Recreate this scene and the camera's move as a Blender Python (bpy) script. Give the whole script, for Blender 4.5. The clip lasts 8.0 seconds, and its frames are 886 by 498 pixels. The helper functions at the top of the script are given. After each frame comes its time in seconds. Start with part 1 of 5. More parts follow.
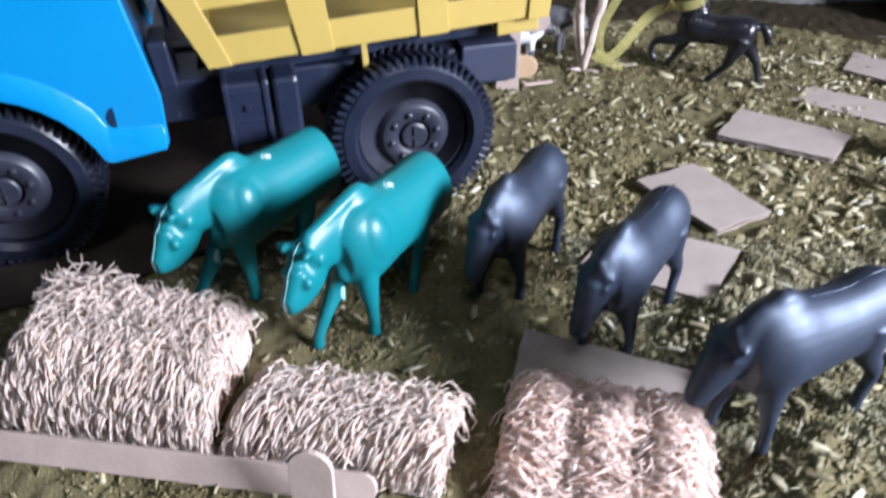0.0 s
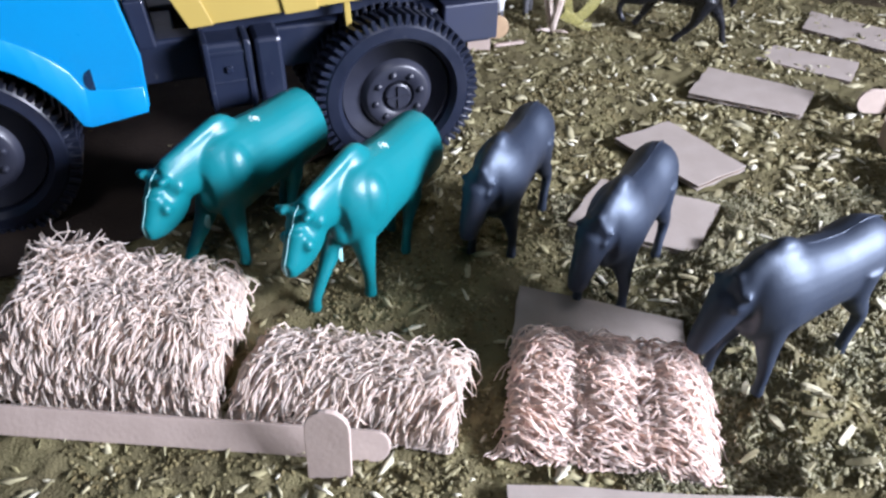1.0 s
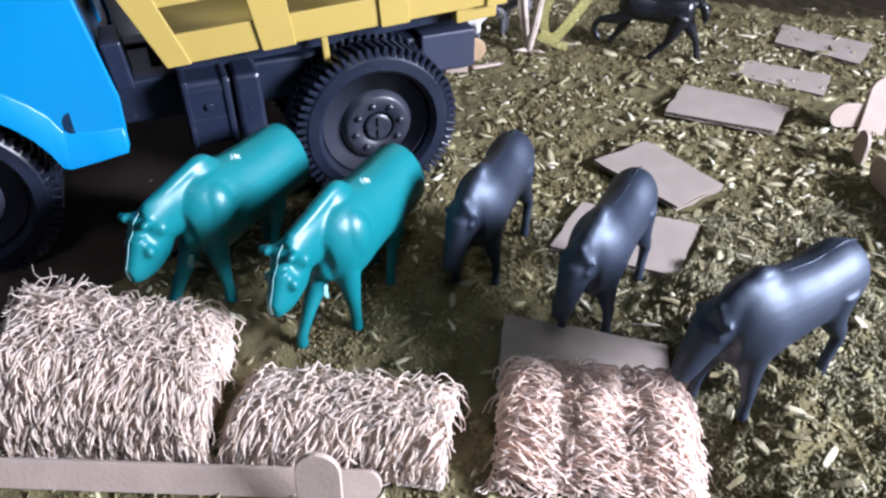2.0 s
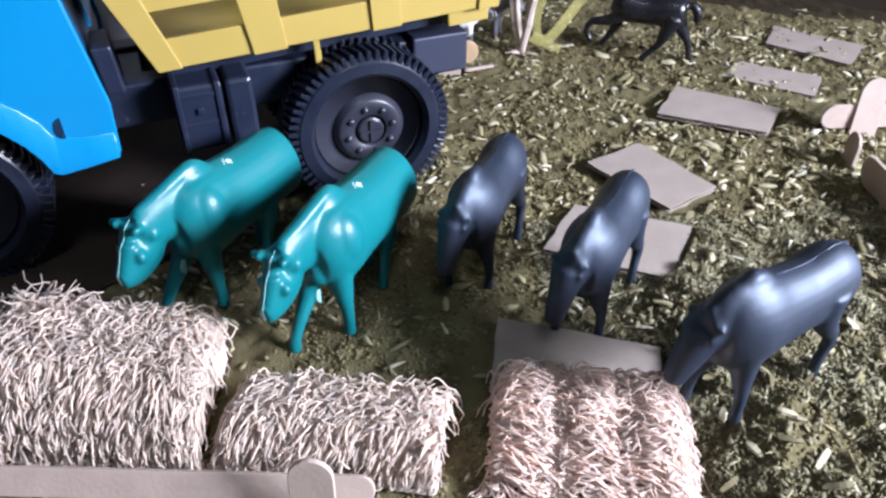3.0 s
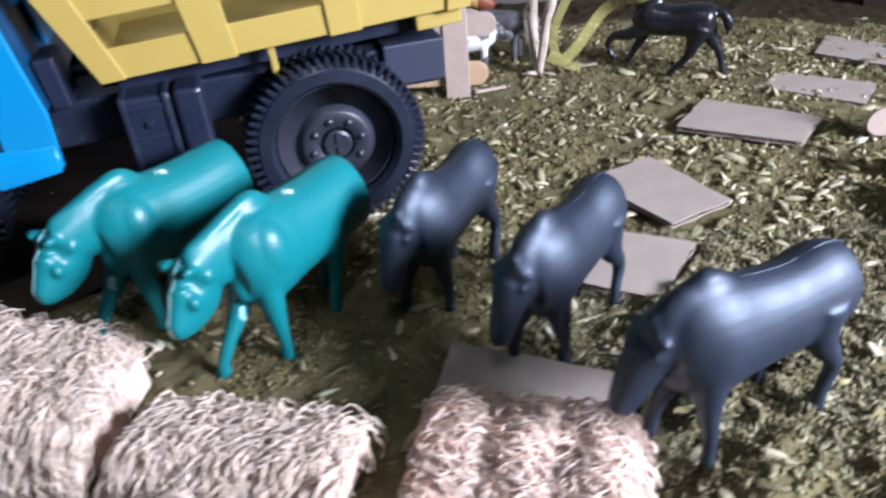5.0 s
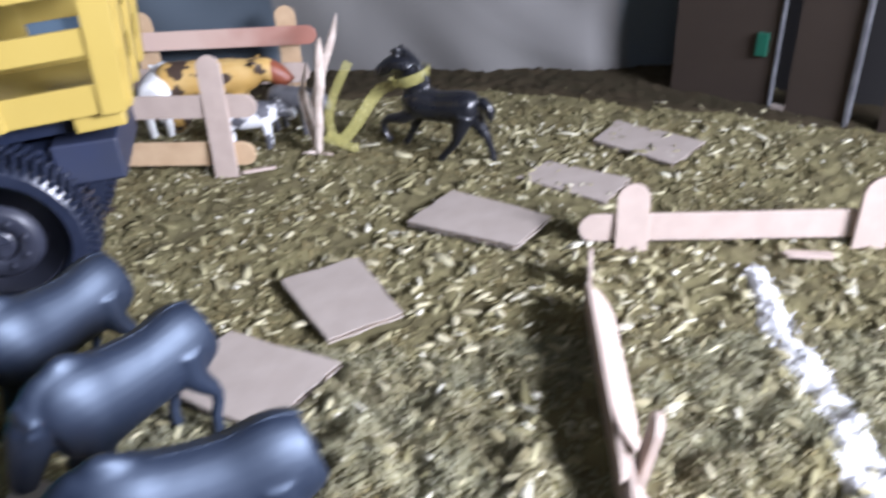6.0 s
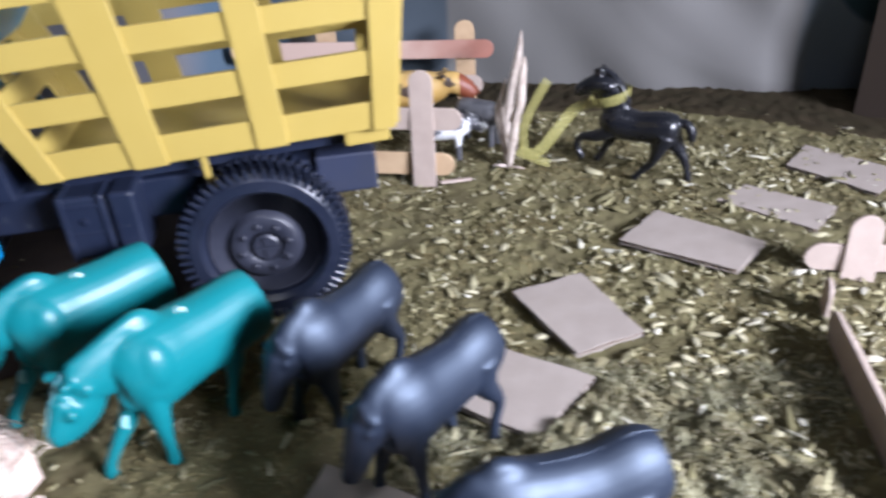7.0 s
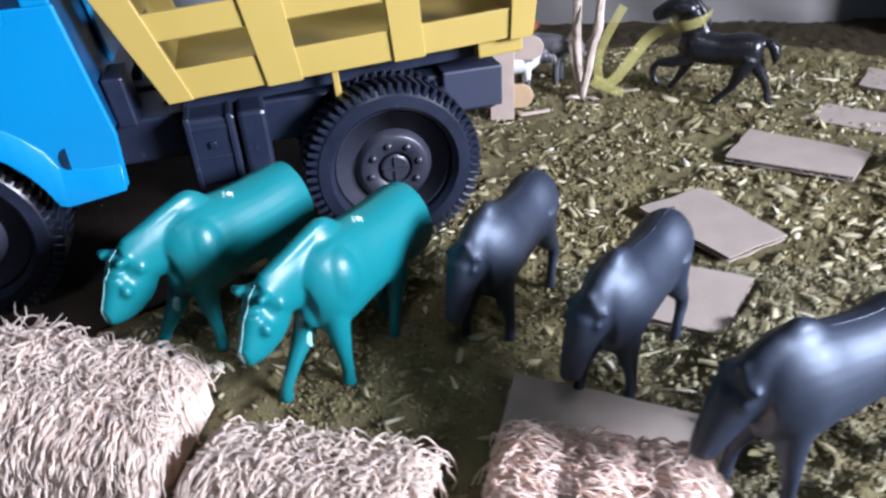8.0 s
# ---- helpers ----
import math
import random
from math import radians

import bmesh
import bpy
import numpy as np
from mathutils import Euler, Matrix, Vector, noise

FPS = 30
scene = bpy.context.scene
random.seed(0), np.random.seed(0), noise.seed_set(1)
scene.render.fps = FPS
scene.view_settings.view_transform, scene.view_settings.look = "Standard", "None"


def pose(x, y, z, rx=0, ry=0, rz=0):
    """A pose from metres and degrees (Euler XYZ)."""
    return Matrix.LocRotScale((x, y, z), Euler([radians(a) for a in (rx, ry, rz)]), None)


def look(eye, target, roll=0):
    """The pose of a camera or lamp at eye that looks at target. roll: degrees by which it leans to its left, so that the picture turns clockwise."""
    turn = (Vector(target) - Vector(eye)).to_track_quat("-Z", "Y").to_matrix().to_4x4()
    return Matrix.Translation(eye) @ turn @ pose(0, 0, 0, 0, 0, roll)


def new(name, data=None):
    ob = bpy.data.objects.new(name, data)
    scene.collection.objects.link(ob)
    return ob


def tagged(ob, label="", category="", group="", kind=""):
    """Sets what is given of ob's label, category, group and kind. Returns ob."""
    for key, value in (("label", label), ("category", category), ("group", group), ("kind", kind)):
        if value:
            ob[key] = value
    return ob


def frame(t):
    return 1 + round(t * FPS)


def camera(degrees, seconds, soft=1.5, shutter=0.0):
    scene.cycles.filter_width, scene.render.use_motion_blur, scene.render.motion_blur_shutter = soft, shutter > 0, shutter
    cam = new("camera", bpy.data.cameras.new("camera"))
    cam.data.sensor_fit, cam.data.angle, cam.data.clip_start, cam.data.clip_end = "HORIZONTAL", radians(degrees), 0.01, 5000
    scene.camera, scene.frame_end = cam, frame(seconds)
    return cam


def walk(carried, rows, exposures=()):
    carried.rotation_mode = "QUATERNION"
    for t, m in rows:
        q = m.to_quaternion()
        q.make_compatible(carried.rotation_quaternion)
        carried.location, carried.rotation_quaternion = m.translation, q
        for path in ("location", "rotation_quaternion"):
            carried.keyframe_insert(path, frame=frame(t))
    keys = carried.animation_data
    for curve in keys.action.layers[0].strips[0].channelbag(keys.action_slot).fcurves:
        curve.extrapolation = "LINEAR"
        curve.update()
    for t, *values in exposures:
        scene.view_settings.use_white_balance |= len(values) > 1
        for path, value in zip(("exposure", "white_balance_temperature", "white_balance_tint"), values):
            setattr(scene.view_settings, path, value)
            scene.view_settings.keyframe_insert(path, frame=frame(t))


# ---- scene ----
cam = camera(61.3, 8.0, 2.5, 0.5)
PATH = [
    (0, (0.05242, 0.04309, 0.21647), (0.01574, 0.85607, -0.36467), -0.93),
    (0.2, (0.03997, 0.04673, 0.20704), (0.03033, 0.84769, -0.39159), 0.27),
    (0.5, (0.03274, 0.05159, 0.20562), (0.06120, 0.83754, -0.41201), 0.76),
    (1, (0.03154, 0.04043, 0.21413), (0.06677, 0.82762, -0.40157), 0.75),
    (1.5, (0.03182, 0.04295, 0.22139), (0.08091, 0.83455, -0.38767), -0.03),
    (3, (0.03290, 0.04594, 0.22457), (0.09593, 0.83806, -0.38253), -0.13),
    (3.5, (0.03784, 0.04422, 0.22411), (0.10016, 0.83755, -0.38149), -0.86),
    (4, (0.04403, 0.03706, 0.20280), (0.09304, 0.85688, -0.36772), -1.30),
    (4.2, (0.04315, 0.03623, 0.20840), (0.07708, 0.85523, -0.36439), -2.53),
    (5.3, (0.13569, 0.07195, 0.18345), (0.03766, 0.91620, -0.34345), -6.18),
    (5.5, (0.17089, 0.07504, 0.18957), (0.05807, 0.92213, -0.32978), -6.39),
    (5.8, (0.22194, 0.08556, 0.19302), (0.13348, 0.94604, -0.30871), -4.34),
    (6, (0.24694, 0.09592, 0.20547), (0.19215, 0.95307, -0.30667), -3.85),
    (6.2, (0.26300, 0.10300, 0.21400), (0.22000, 0.96200, -0.29550), -2.90),
    (6.5, (0.23902, 0.09864, 0.21535), (0.14345, 0.95964, -0.28420), -3.22),
    (6.7, (0.21323, 0.09230, 0.21234), (0.08062, 0.95725, -0.27167), -3.12),
    (7, (0.16127, 0.08012, 0.22403), (0.02535, 0.93221, -0.28142), -3.72),
    (7.2, (0.13677, 0.07133, 0.22797), (-0.01626, 0.92594, -0.26823), -3.57),
    (7.5, (0.09649, 0.06037, 0.21892), (-0.01025, 0.91308, -0.29245), -2.76),
    (7.7, (0.08541, 0.05689, 0.20573), (-0.00011, 0.90549, -0.31635), -1.94),
    (8, (0.06958, 0.06558, 0.19687), (0.00077, 0.91075, -0.33318), -4.07),
]
walk(cam, [(t, look(eye, target, roll)) for t, eye, target, roll in PATH],
     [(0, 0.11), (4.2, 0.04), (5.5, -0.03), (6, 0.05), (6.6, 0.05), (7.1, 0.07), (7.5, 0.05), (8, 0.03)])

# ---- world and light ----
world = bpy.data.worlds.new("room_dark")
scene.world = world
world.use_nodes = True
sky = world.node_tree.nodes.new("ShaderNodeTexSky")
sky.sky_type, sky.sun_disc = "NISHITA", False
sky.sun_elevation, sky.sun_rotation = radians(38), radians(80)
world.node_tree.links.new(sky.outputs[0], world.node_tree.nodes["Background"].inputs[0])
world.node_tree.nodes["Background"].inputs[1].default_value = 0.06
scene.view_settings.exposure = 0.0


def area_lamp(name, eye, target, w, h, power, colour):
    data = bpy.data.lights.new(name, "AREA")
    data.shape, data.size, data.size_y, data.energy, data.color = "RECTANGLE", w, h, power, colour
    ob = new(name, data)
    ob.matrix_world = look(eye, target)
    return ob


# daylight through a small east window, its beam narrowed to dim the far right
area_lamp("window_light", (0.98, -0.12, 0.44), (0.02, 0.20, 0.02), 0.40, 0.24, 28, (0.773, 0.81, 0.99)).data.spread = radians(130)
# weak fill lamp above the front, added to lift the shaded sides
area_lamp("added_fill_light", (0.10, -0.60, 1.85), (0.10, 0.30, 0.0), 0.40, 0.40, 6.5, (0.82, 0.85, 1.0))

# ---- materials ----


def material(name, colour, rough=0.6, second=None, scale=60.0, amount=0.5, fine=900.0, bump=0.0, bump_scale=None,
             spec=0.5, wear=None, island=0.0, alpha=1.0):
    """Two scales of variation between colour and second, wear specks, fine relief."""
    m = bpy.data.materials.new(name)
    m.use_nodes = True
    nt = m.node_tree
    b = nt.nodes["Principled BSDF"]
    b.inputs["Roughness"].default_value = rough
    b.inputs["Specular IOR Level"].default_value = spec
    b.inputs["Alpha"].default_value = alpha
    tc = nt.nodes.new("ShaderNodeTexCoord")
    second = second or tuple(c * 0.75 for c in colour)

    def noise_node(s, detail=4.0):
        n = nt.nodes.new("ShaderNodeTexNoise")
        n.inputs["Scale"].default_value, n.inputs["Detail"].default_value = s, detail
        nt.links.new(tc.outputs["Object"], n.inputs["Vector"])
        return n.outputs["Fac"]

    def mix(fac, a, c):
        n = nt.nodes.new("ShaderNodeMix")
        n.data_type = "RGBA"
        for sock, val in ((n.inputs[0], fac), (n.inputs[6], a), (n.inputs[7], c)):
            if isinstance(val, bpy.types.NodeSocket):
                nt.links.new(val, sock)
            else:
                sock.default_value = val if isinstance(val, float) else (*val, 1.0)
        return n.outputs[2]

    def ramp(fac, lo, hi):
        n = nt.nodes.new("ShaderNodeMapRange")
        n.inputs[1].default_value, n.inputs[2].default_value = lo, hi
        nt.links.new(fac, n.inputs[0])
        return n.outputs[0]

    big = ramp(noise_node(scale), 0.35, 0.65)
    small = ramp(noise_node(fine, 2.0), 0.3, 0.7)
    col = mix(big, colour, tuple(c * (1 - amount) + s * amount for c, s in zip(colour, second)))
    col = mix(small, col, mix(0.18, col, second))
    if wear:
        col = mix(ramp(noise_node(scale * 5, 6.0), 0.66, 0.74), col, wear)
    if island:
        geo = nt.nodes.new("ShaderNodeNewGeometry")
        hsv = nt.nodes.new("ShaderNodeHueSaturation")
        nt.links.new(col, hsv.inputs["Color"])
        mr = nt.nodes.new("ShaderNodeMapRange")
        nt.links.new(geo.outputs["Random Per Island"], mr.inputs[0])
        mr.inputs[3].default_value, mr.inputs[4].default_value = 1 - island, 1 + island
        nt.links.new(mr.outputs[0], hsv.inputs["Value"])
        col = hsv.outputs[0]
    nt.links.new(col, b.inputs["Base Color"])
    rr = nt.nodes.new("ShaderNodeMapRange")
    rr.inputs[3].default_value, rr.inputs[4].default_value = max(rough - 0.07, 0.02), min(rough + 0.09, 1.0)
    nt.links.new(noise_node(scale * 3), rr.inputs[0])
    nt.links.new(rr.outputs[0], b.inputs["Roughness"])
    if bump:
        bn = nt.nodes.new("ShaderNodeBump")
        bn.inputs["Strength"].default_value, bn.inputs["Distance"].default_value = bump, 0.001
        nt.links.new(noise_node(bump_scale or fine, 5.0), bn.inputs["Height"])
        nt.links.new(bn.outputs[0], b.inputs["Normal"])
    return m


def palette(name, stops, rough=0.85, patch=None, single=False):
    """One colour for each loose piece (or each object), drawn from stops of (position, colour)."""
    m = bpy.data.materials.new(name)
    m.use_nodes = True
    nt = m.node_tree
    b = nt.nodes["Principled BSDF"]
    b.inputs["Roughness"].default_value, b.inputs["Specular IOR Level"].default_value = rough, 0.25
    geo, cr = nt.nodes.new("ShaderNodeNewGeometry"), nt.nodes.new("ShaderNodeValToRGB")
    while len(cr.color_ramp.elements) < len(stops):
        cr.color_ramp.elements.new(0.5)
    for e, (p, c) in zip(cr.color_ramp.elements, stops):
        e.position, e.color = p, (*c, 1)
    pick = nt.nodes.new("ShaderNodeObjectInfo").outputs["Random"] if single else geo.outputs["Random Per Island"]
    nt.links.new(pick, cr.inputs[0])
    tc, n = nt.nodes.new("ShaderNodeTexCoord"), nt.nodes.new("ShaderNodeTexNoise")
    n.inputs["Scale"].default_value = 1500
    nt.links.new(tc.outputs["Object"], n.inputs["Vector"])
    mx = nt.nodes.new("ShaderNodeMix")
    mx.data_type, mx.blend_type = "RGBA", "MULTIPLY"
    mx.inputs[0].default_value = 0.35
    nt.links.new(cr.outputs[0], mx.inputs[6])
    nt.links.new(n.outputs["Fac"], mx.inputs[7])
    out = mx.outputs[2]
    if patch:
        big, mr, tint = (nt.nodes.new("ShaderNode" + k) for k in ("TexNoise", "MapRange", "Mix"))
        big.inputs["Scale"].default_value, big.inputs["Detail"].default_value = 38, 3.0
        nt.links.new(tc.outputs["Object"], big.inputs["Vector"])
        mr.inputs[1].default_value, mr.inputs[2].default_value = 0.40, 0.62
        nt.links.new(big.outputs["Fac"], mr.inputs[0])
        tint.data_type = "RGBA"
        nt.links.new(mr.outputs[0], tint.inputs[0])
        nt.links.new(out, tint.inputs[6])
        mul = nt.nodes.new("ShaderNodeMix")
        mul.data_type, mul.blend_type = "RGBA", "MULTIPLY"
        mul.inputs[0].default_value, mul.inputs[7].default_value = 1.0, (*patch, 1)
        nt.links.new(out, mul.inputs[6])
        nt.links.new(mul.outputs[2], tint.inputs[7])
        out = tint.outputs[2]
    nt.links.new(out, b.inputs["Base Color"])
    return m


M_SOIL = material("dry_moss_soil", (0.155, 0.137, 0.069), 0.95, (0.090, 0.076, 0.041), 45, 0.9, 700, 1.0, 900, spec=0.1)
# Darker brown than the moss, for the band along the cloth
M_DARKGROUND = material("dark_ground", (0.040, 0.030, 0.018), 0.95, (0.026, 0.022, 0.012), 60, 0.8, 700, 1.0, 900, spec=0.1)
M_CRUMB = palette("moss_crumbs", [(0, (0.125, 0.110, 0.054)), (0.5, (0.185, 0.160, 0.077)), (0.85, (0.24, 0.21, 0.108)), (1, (0.33, 0.305, 0.185))], 0.9, (0.84, 0.765, 0.69))
M_CHIP = palette("straw_chips", [(0, (0.19, 0.168, 0.082)), (0.45, (0.30, 0.27, 0.15)), (0.85, (0.46, 0.425, 0.28)), (1, (0.72, 0.69, 0.56))])
M_STALK = palette("straw_stalk", [(0, (0.22, 0.19, 0.105)), (0.5, (0.33, 0.295, 0.175)), (0.85, (0.48, 0.44, 0.30)), (1, (0.68, 0.65, 0.53))], single=True)
M_CLOD = palette("pale_clods", [(0, (0.172, 0.163, 0.094)), (0.5, (0.238, 0.226, 0.138)), (0.85, (0.31, 0.293, 0.195)), (1, (0.42, 0.395, 0.285))], 0.9, (0.85, 0.80, 0.74))
M_GREEN = material("teal_plastic", (0.003, 0.140, 0.156), 0.36, (0.003, 0.122, 0.136), 40, 0.5, 1500, 0.06, 500, spec=0.34)
M_BLACK = material("black_satin_plastic", (0.003, 0.006, 0.016), 0.56, (0.004, 0.008, 0.020), 60, 0.6, 1500, 0.06, 700, spec=0.95)
M_BLACK.node_tree.nodes["Principled BSDF"].inputs["Specular Tint"].default_value = (0.70, 0.83, 1.0, 1)
M_HORSE = material("black_gloss_plastic", (0.008, 0.009, 0.012), 0.28, (0.012, 0.012, 0.016), 60, 0.6, 1500, 0.05, 700)
M_CARD = material("cardboard", (0.32, 0.275, 0.242), 0.85, (0.26, 0.22, 0.192), 70, 0.6, 1200, 0.15, 500, spec=0.2)
M_CARDIN = material("cardboard_core", (0.33, 0.25, 0.19), 0.9, (0.2, 0.15, 0.11), 200, 0.6, 1200, spec=0.2)
M_BROWN = material("brown_box_card", (0.056, 0.041, 0.032), 0.8, (0.045, 0.033, 0.026), 20, 0.6, 600, 0.1, 400, spec=0.25)
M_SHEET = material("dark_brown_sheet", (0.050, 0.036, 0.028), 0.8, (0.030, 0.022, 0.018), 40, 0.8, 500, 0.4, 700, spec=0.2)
M_INNER = material("dark_inner_board", (0.030, 0.028, 0.029), 0.8, (0.024, 0.022, 0.022), 20, 0.6, 500)
M_STICK = material("birch_stick", (0.43, 0.345, 0.297), 0.65, (0.36, 0.286, 0.243), 90, 0.6, 800, 0.15, 600, spec=0.3)
M_STICKD = material("stained_stick", (0.52, 0.37, 0.23), 0.7, (0.40, 0.27, 0.16), 60, 0.7, 800, 0.15, 600, spec=0.3)
M_RED = material("red_stained_stick", (0.30, 0.11, 0.08), 0.6, (0.40, 0.20, 0.15), 14, 0.8, 800, 0.1, 600)
M_FIBRE = material("beige_pile", (0.82, 0.73, 0.66), 0.85, (0.78, 0.675, 0.59), 120, 0.5, 900, spec=0.15, island=0.22)


def sheer(m, share):
    """Lets part of the light through thin strands."""
    nt = m.node_tree
    b, out = nt.nodes["Principled BSDF"], nt.nodes["Material Output"]
    tr, mx = nt.nodes.new("ShaderNodeBsdfTranslucent"), nt.nodes.new("ShaderNodeMixShader")
    nt.links.new(b.inputs["Base Color"].links[0].from_socket, tr.inputs["Color"])
    mx.inputs[0].default_value = share
    nt.links.new(b.outputs[0], mx.inputs[1])
    nt.links.new(tr.outputs[0], mx.inputs[2])
    nt.links.new(mx.outputs[0], out.inputs["Surface"])


M_ROSE = material("pinkish_pile", (0.90, 0.79, 0.72), 0.85, (0.87, 0.72, 0.64), 120, 0.5, 900, spec=0.15, island=0.22)
sheer(M_FIBRE, 0.55)
sheer(M_ROSE, 0.55)
M_BACKING = material("rug_backing", (0.80, 0.64, 0.56), 0.95, (0.70, 0.52, 0.44), 200, 0.7, 1200, 0.6, 900, spec=0.1)
M_BLUE = material("blue_plastic", (0.000, 0.185, 0.405), 0.30, (0.0, 0.170, 0.378), 30, 0.5, 1500, 0.03, 400)
M_YELLOW = material("yellow_plastic", (0.37, 0.272, 0.070), 0.40, (0.335, 0.243, 0.060), 30, 0.5, 1500, 0.04, 400)
M_TYRE = material("black_tyre_plastic", (0.008, 0.011, 0.022), 0.30, (0.015, 0.019, 0.034), 80, 0.7, 1200, 0.1, 600, wear=(0.032, 0.036, 0.048))
M_RIM = material("black_hub_plastic", (0.018, 0.020, 0.031), 0.38, (0.026, 0.028, 0.040), 80, 0.6, 1200, 0.05, 600)
M_CHASSIS = material("dark_chassis_plastic", (0.008, 0.012, 0.027), 0.36, (0.014, 0.019, 0.036), 60, 0.6, 1200, 0.08, 500, wear=(0.045, 0.050, 0.062))
M_NAVY = material("navy_plastic", (0.018, 0.024, 0.050), 0.5, (0.02, 0.024, 0.04), 60, 0.6, 1200, 0.05, 500)
# Darker copy of the cab blue, with the rear wall's shade in it
M_BLUE_SHADED = material("shaded_blue_plastic", (0.004, 0.055, 0.14), 0.35, (0.002, 0.03, 0.075), 70, 0.8, 1500, 0.05, 400)
M_DARK = material("dark_window_trim", (0.004, 0.02, 0.05), 0.25)
M_WHITE = material("white_plastic", (0.78, 0.77, 0.75), 0.45, (0.65, 0.64, 0.62), 60, 0.5, 900)
M_GREY = material("grey_plastic", (0.16, 0.16, 0.17), 0.5, (0.07, 0.07, 0.08), 120, 0.8, 900)
M_RAFFIA = material("yellow_raffia", (0.50, 0.46, 0.17), 0.45, (0.40, 0.37, 0.12), 120, 0.6, 900, alpha=0.32)
M_POWDER = material("white_cotton", (0.60, 0.60, 0.62), 0.95, (0.46, 0.46, 0.46), 150, 0.6, 900, 0.8, 600, spec=0.1)
M_BARK = material("dry_wood", (0.56, 0.48, 0.42), 0.85, (0.33, 0.26, 0.21), 150, 0.7, 900, 0.5, 700, spec=0.2)
M_WALL = material("wall_paint", (0.12, 0.115, 0.115), 0.8, (0.10, 0.098, 0.098), 3, 0.5, 80, spec=0.3)
M_FLOOR = material("dark_floor", (0.055, 0.047, 0.04), 0.6, (0.04, 0.034, 0.028), 8, 0.5, 90, spec=0.4)
M_SEAM = material("seam_edge", (0.20, 0.42, 0.42), 0.4)
M_TAB = material("green_tab_card", (0.006, 0.12, 0.075), 0.6)
M_PINK = material("dark_red_cloth", (0.22, 0.06, 0.06), 0.9, (0.10, 0.03, 0.04), 200, 0.7, 1500, 0.6, 1500)


def spotted(name, base=(0.55, 0.28, 0.03), second=(0.62, 0.36, 0.06), dark=(0.03, 0.02, 0.015), size=130, level=0.5):
    """Amber coat with dark and cream patches."""
    m = material(name, base, 0.55, second, 60, 0.6, 900)
    nt = m.node_tree
    b = nt.nodes["Principled BSDF"]
    old = b.inputs["Base Color"].links[0].from_socket
    tc, n, mr, mx = (nt.nodes.new("ShaderNode" + k) for k in ("TexCoord", "TexNoise", "MapRange", "Mix"))
    n.inputs["Scale"].default_value, n.inputs["Detail"].default_value = size, 2.0
    mr.inputs[1].default_value, mr.inputs[2].default_value = level, level + 0.04
    nt.links.new(tc.outputs["Object"], n.inputs["Vector"])
    nt.links.new(n.outputs["Fac"], mr.inputs[0])
    mx.data_type = "RGBA"
    nt.links.new(mr.outputs[0], mx.inputs[0])
    nt.links.new(old, mx.inputs[6])
    mx.inputs[7].default_value = (*dark, 1)
    nt.links.new(mx.outputs[2], b.inputs["Base Color"])
    return m




def fading(m, colour, start, end):
    """A stain that fades out along the length of the stick."""
    nt = m.node_tree
    b = nt.nodes["Principled BSDF"]
    old = b.inputs["Base Color"].links[0].from_socket
    tc, sx, n, ad, mr, mx = (nt.nodes.new("ShaderNode" + k) for k in ("TexCoord", "SeparateXYZ", "TexNoise", "Math", "MapRange", "Mix"))
    nt.links.new(tc.outputs["Object"], sx.inputs[0])
    nt.links.new(tc.outputs["Object"], n.inputs["Vector"])
    n.inputs["Scale"].default_value = 60
    ad.operation = "MULTIPLY_ADD"
    nt.links.new(n.outputs["Fac"], ad.inputs[0])
    ad.inputs[1].default_value = 0.05
    nt.links.new(sx.outputs["X"], ad.inputs[2])
    mr.inputs[1].default_value, mr.inputs[2].default_value = start, end
    nt.links.new(ad.outputs[0], mr.inputs[0])
    mx.data_type = "RGBA"
    nt.links.new(mr.outputs[0], mx.inputs[0])
    mx.inputs[6].default_value = (*colour, 1)
    nt.links.new(old, mx.inputs[7])
    nt.links.new(mx.outputs[2], b.inputs["Base Color"])


fading(M_RED, (0.55, 0.40, 0.33), 0.16, 0.25)


def pale_patched(m, place, radius):
    """A small pale patch of ragged shape on the back of the toy."""
    nt = m.node_tree
    b = nt.nodes["Principled BSDF"]
    old = b.inputs["Base Color"].links[0].from_socket
    tc, dist, n, ad, mr, mx = (nt.nodes.new("ShaderNode" + k) for k in ("TexCoord", "VectorMath", "TexNoise", "Math", "MapRange", "Mix"))
    dist.operation = "DISTANCE"
    dist.inputs[1].default_value = place
    n.inputs["Scale"].default_value = 700
    nt.links.new(tc.outputs["Object"], dist.inputs[0])
    nt.links.new(tc.outputs["Object"], n.inputs["Vector"])
    ad.operation = "MULTIPLY_ADD"
    nt.links.new(n.outputs["Fac"], ad.inputs[0])
    ad.inputs[1].default_value = radius * 2.4
    nt.links.new(dist.outputs["Value"], ad.inputs[2])
    mr.inputs[1].default_value, mr.inputs[2].default_value = radius * 2.15, radius * 1.95
    nt.links.new(ad.outputs[0], mr.inputs[0])
    mx.data_type = "RGBA"
    nt.links.new(mr.outputs[0], mx.inputs[0])
    nt.links.new(old, mx.inputs[6])
    mx.inputs[7].default_value = (0.50, 0.66, 0.64, 1)
    nt.links.new(mx.outputs[2], b.inputs["Base Color"])


pale_patched(M_GREEN, (-0.034, 0.004, 0.0614), 0.0025)
M_SPOT = spotted("amber_spotted_plastic", (0.43, 0.25, 0.06), (0.52, 0.37, 0.16), (0.05, 0.03, 0.02), 105, 0.53)
M_MUZZLE = material("red_brown_plastic", (0.21, 0.055, 0.025), 0.5, (0.12, 0.03, 0.015), 200, 0.6, 1200)
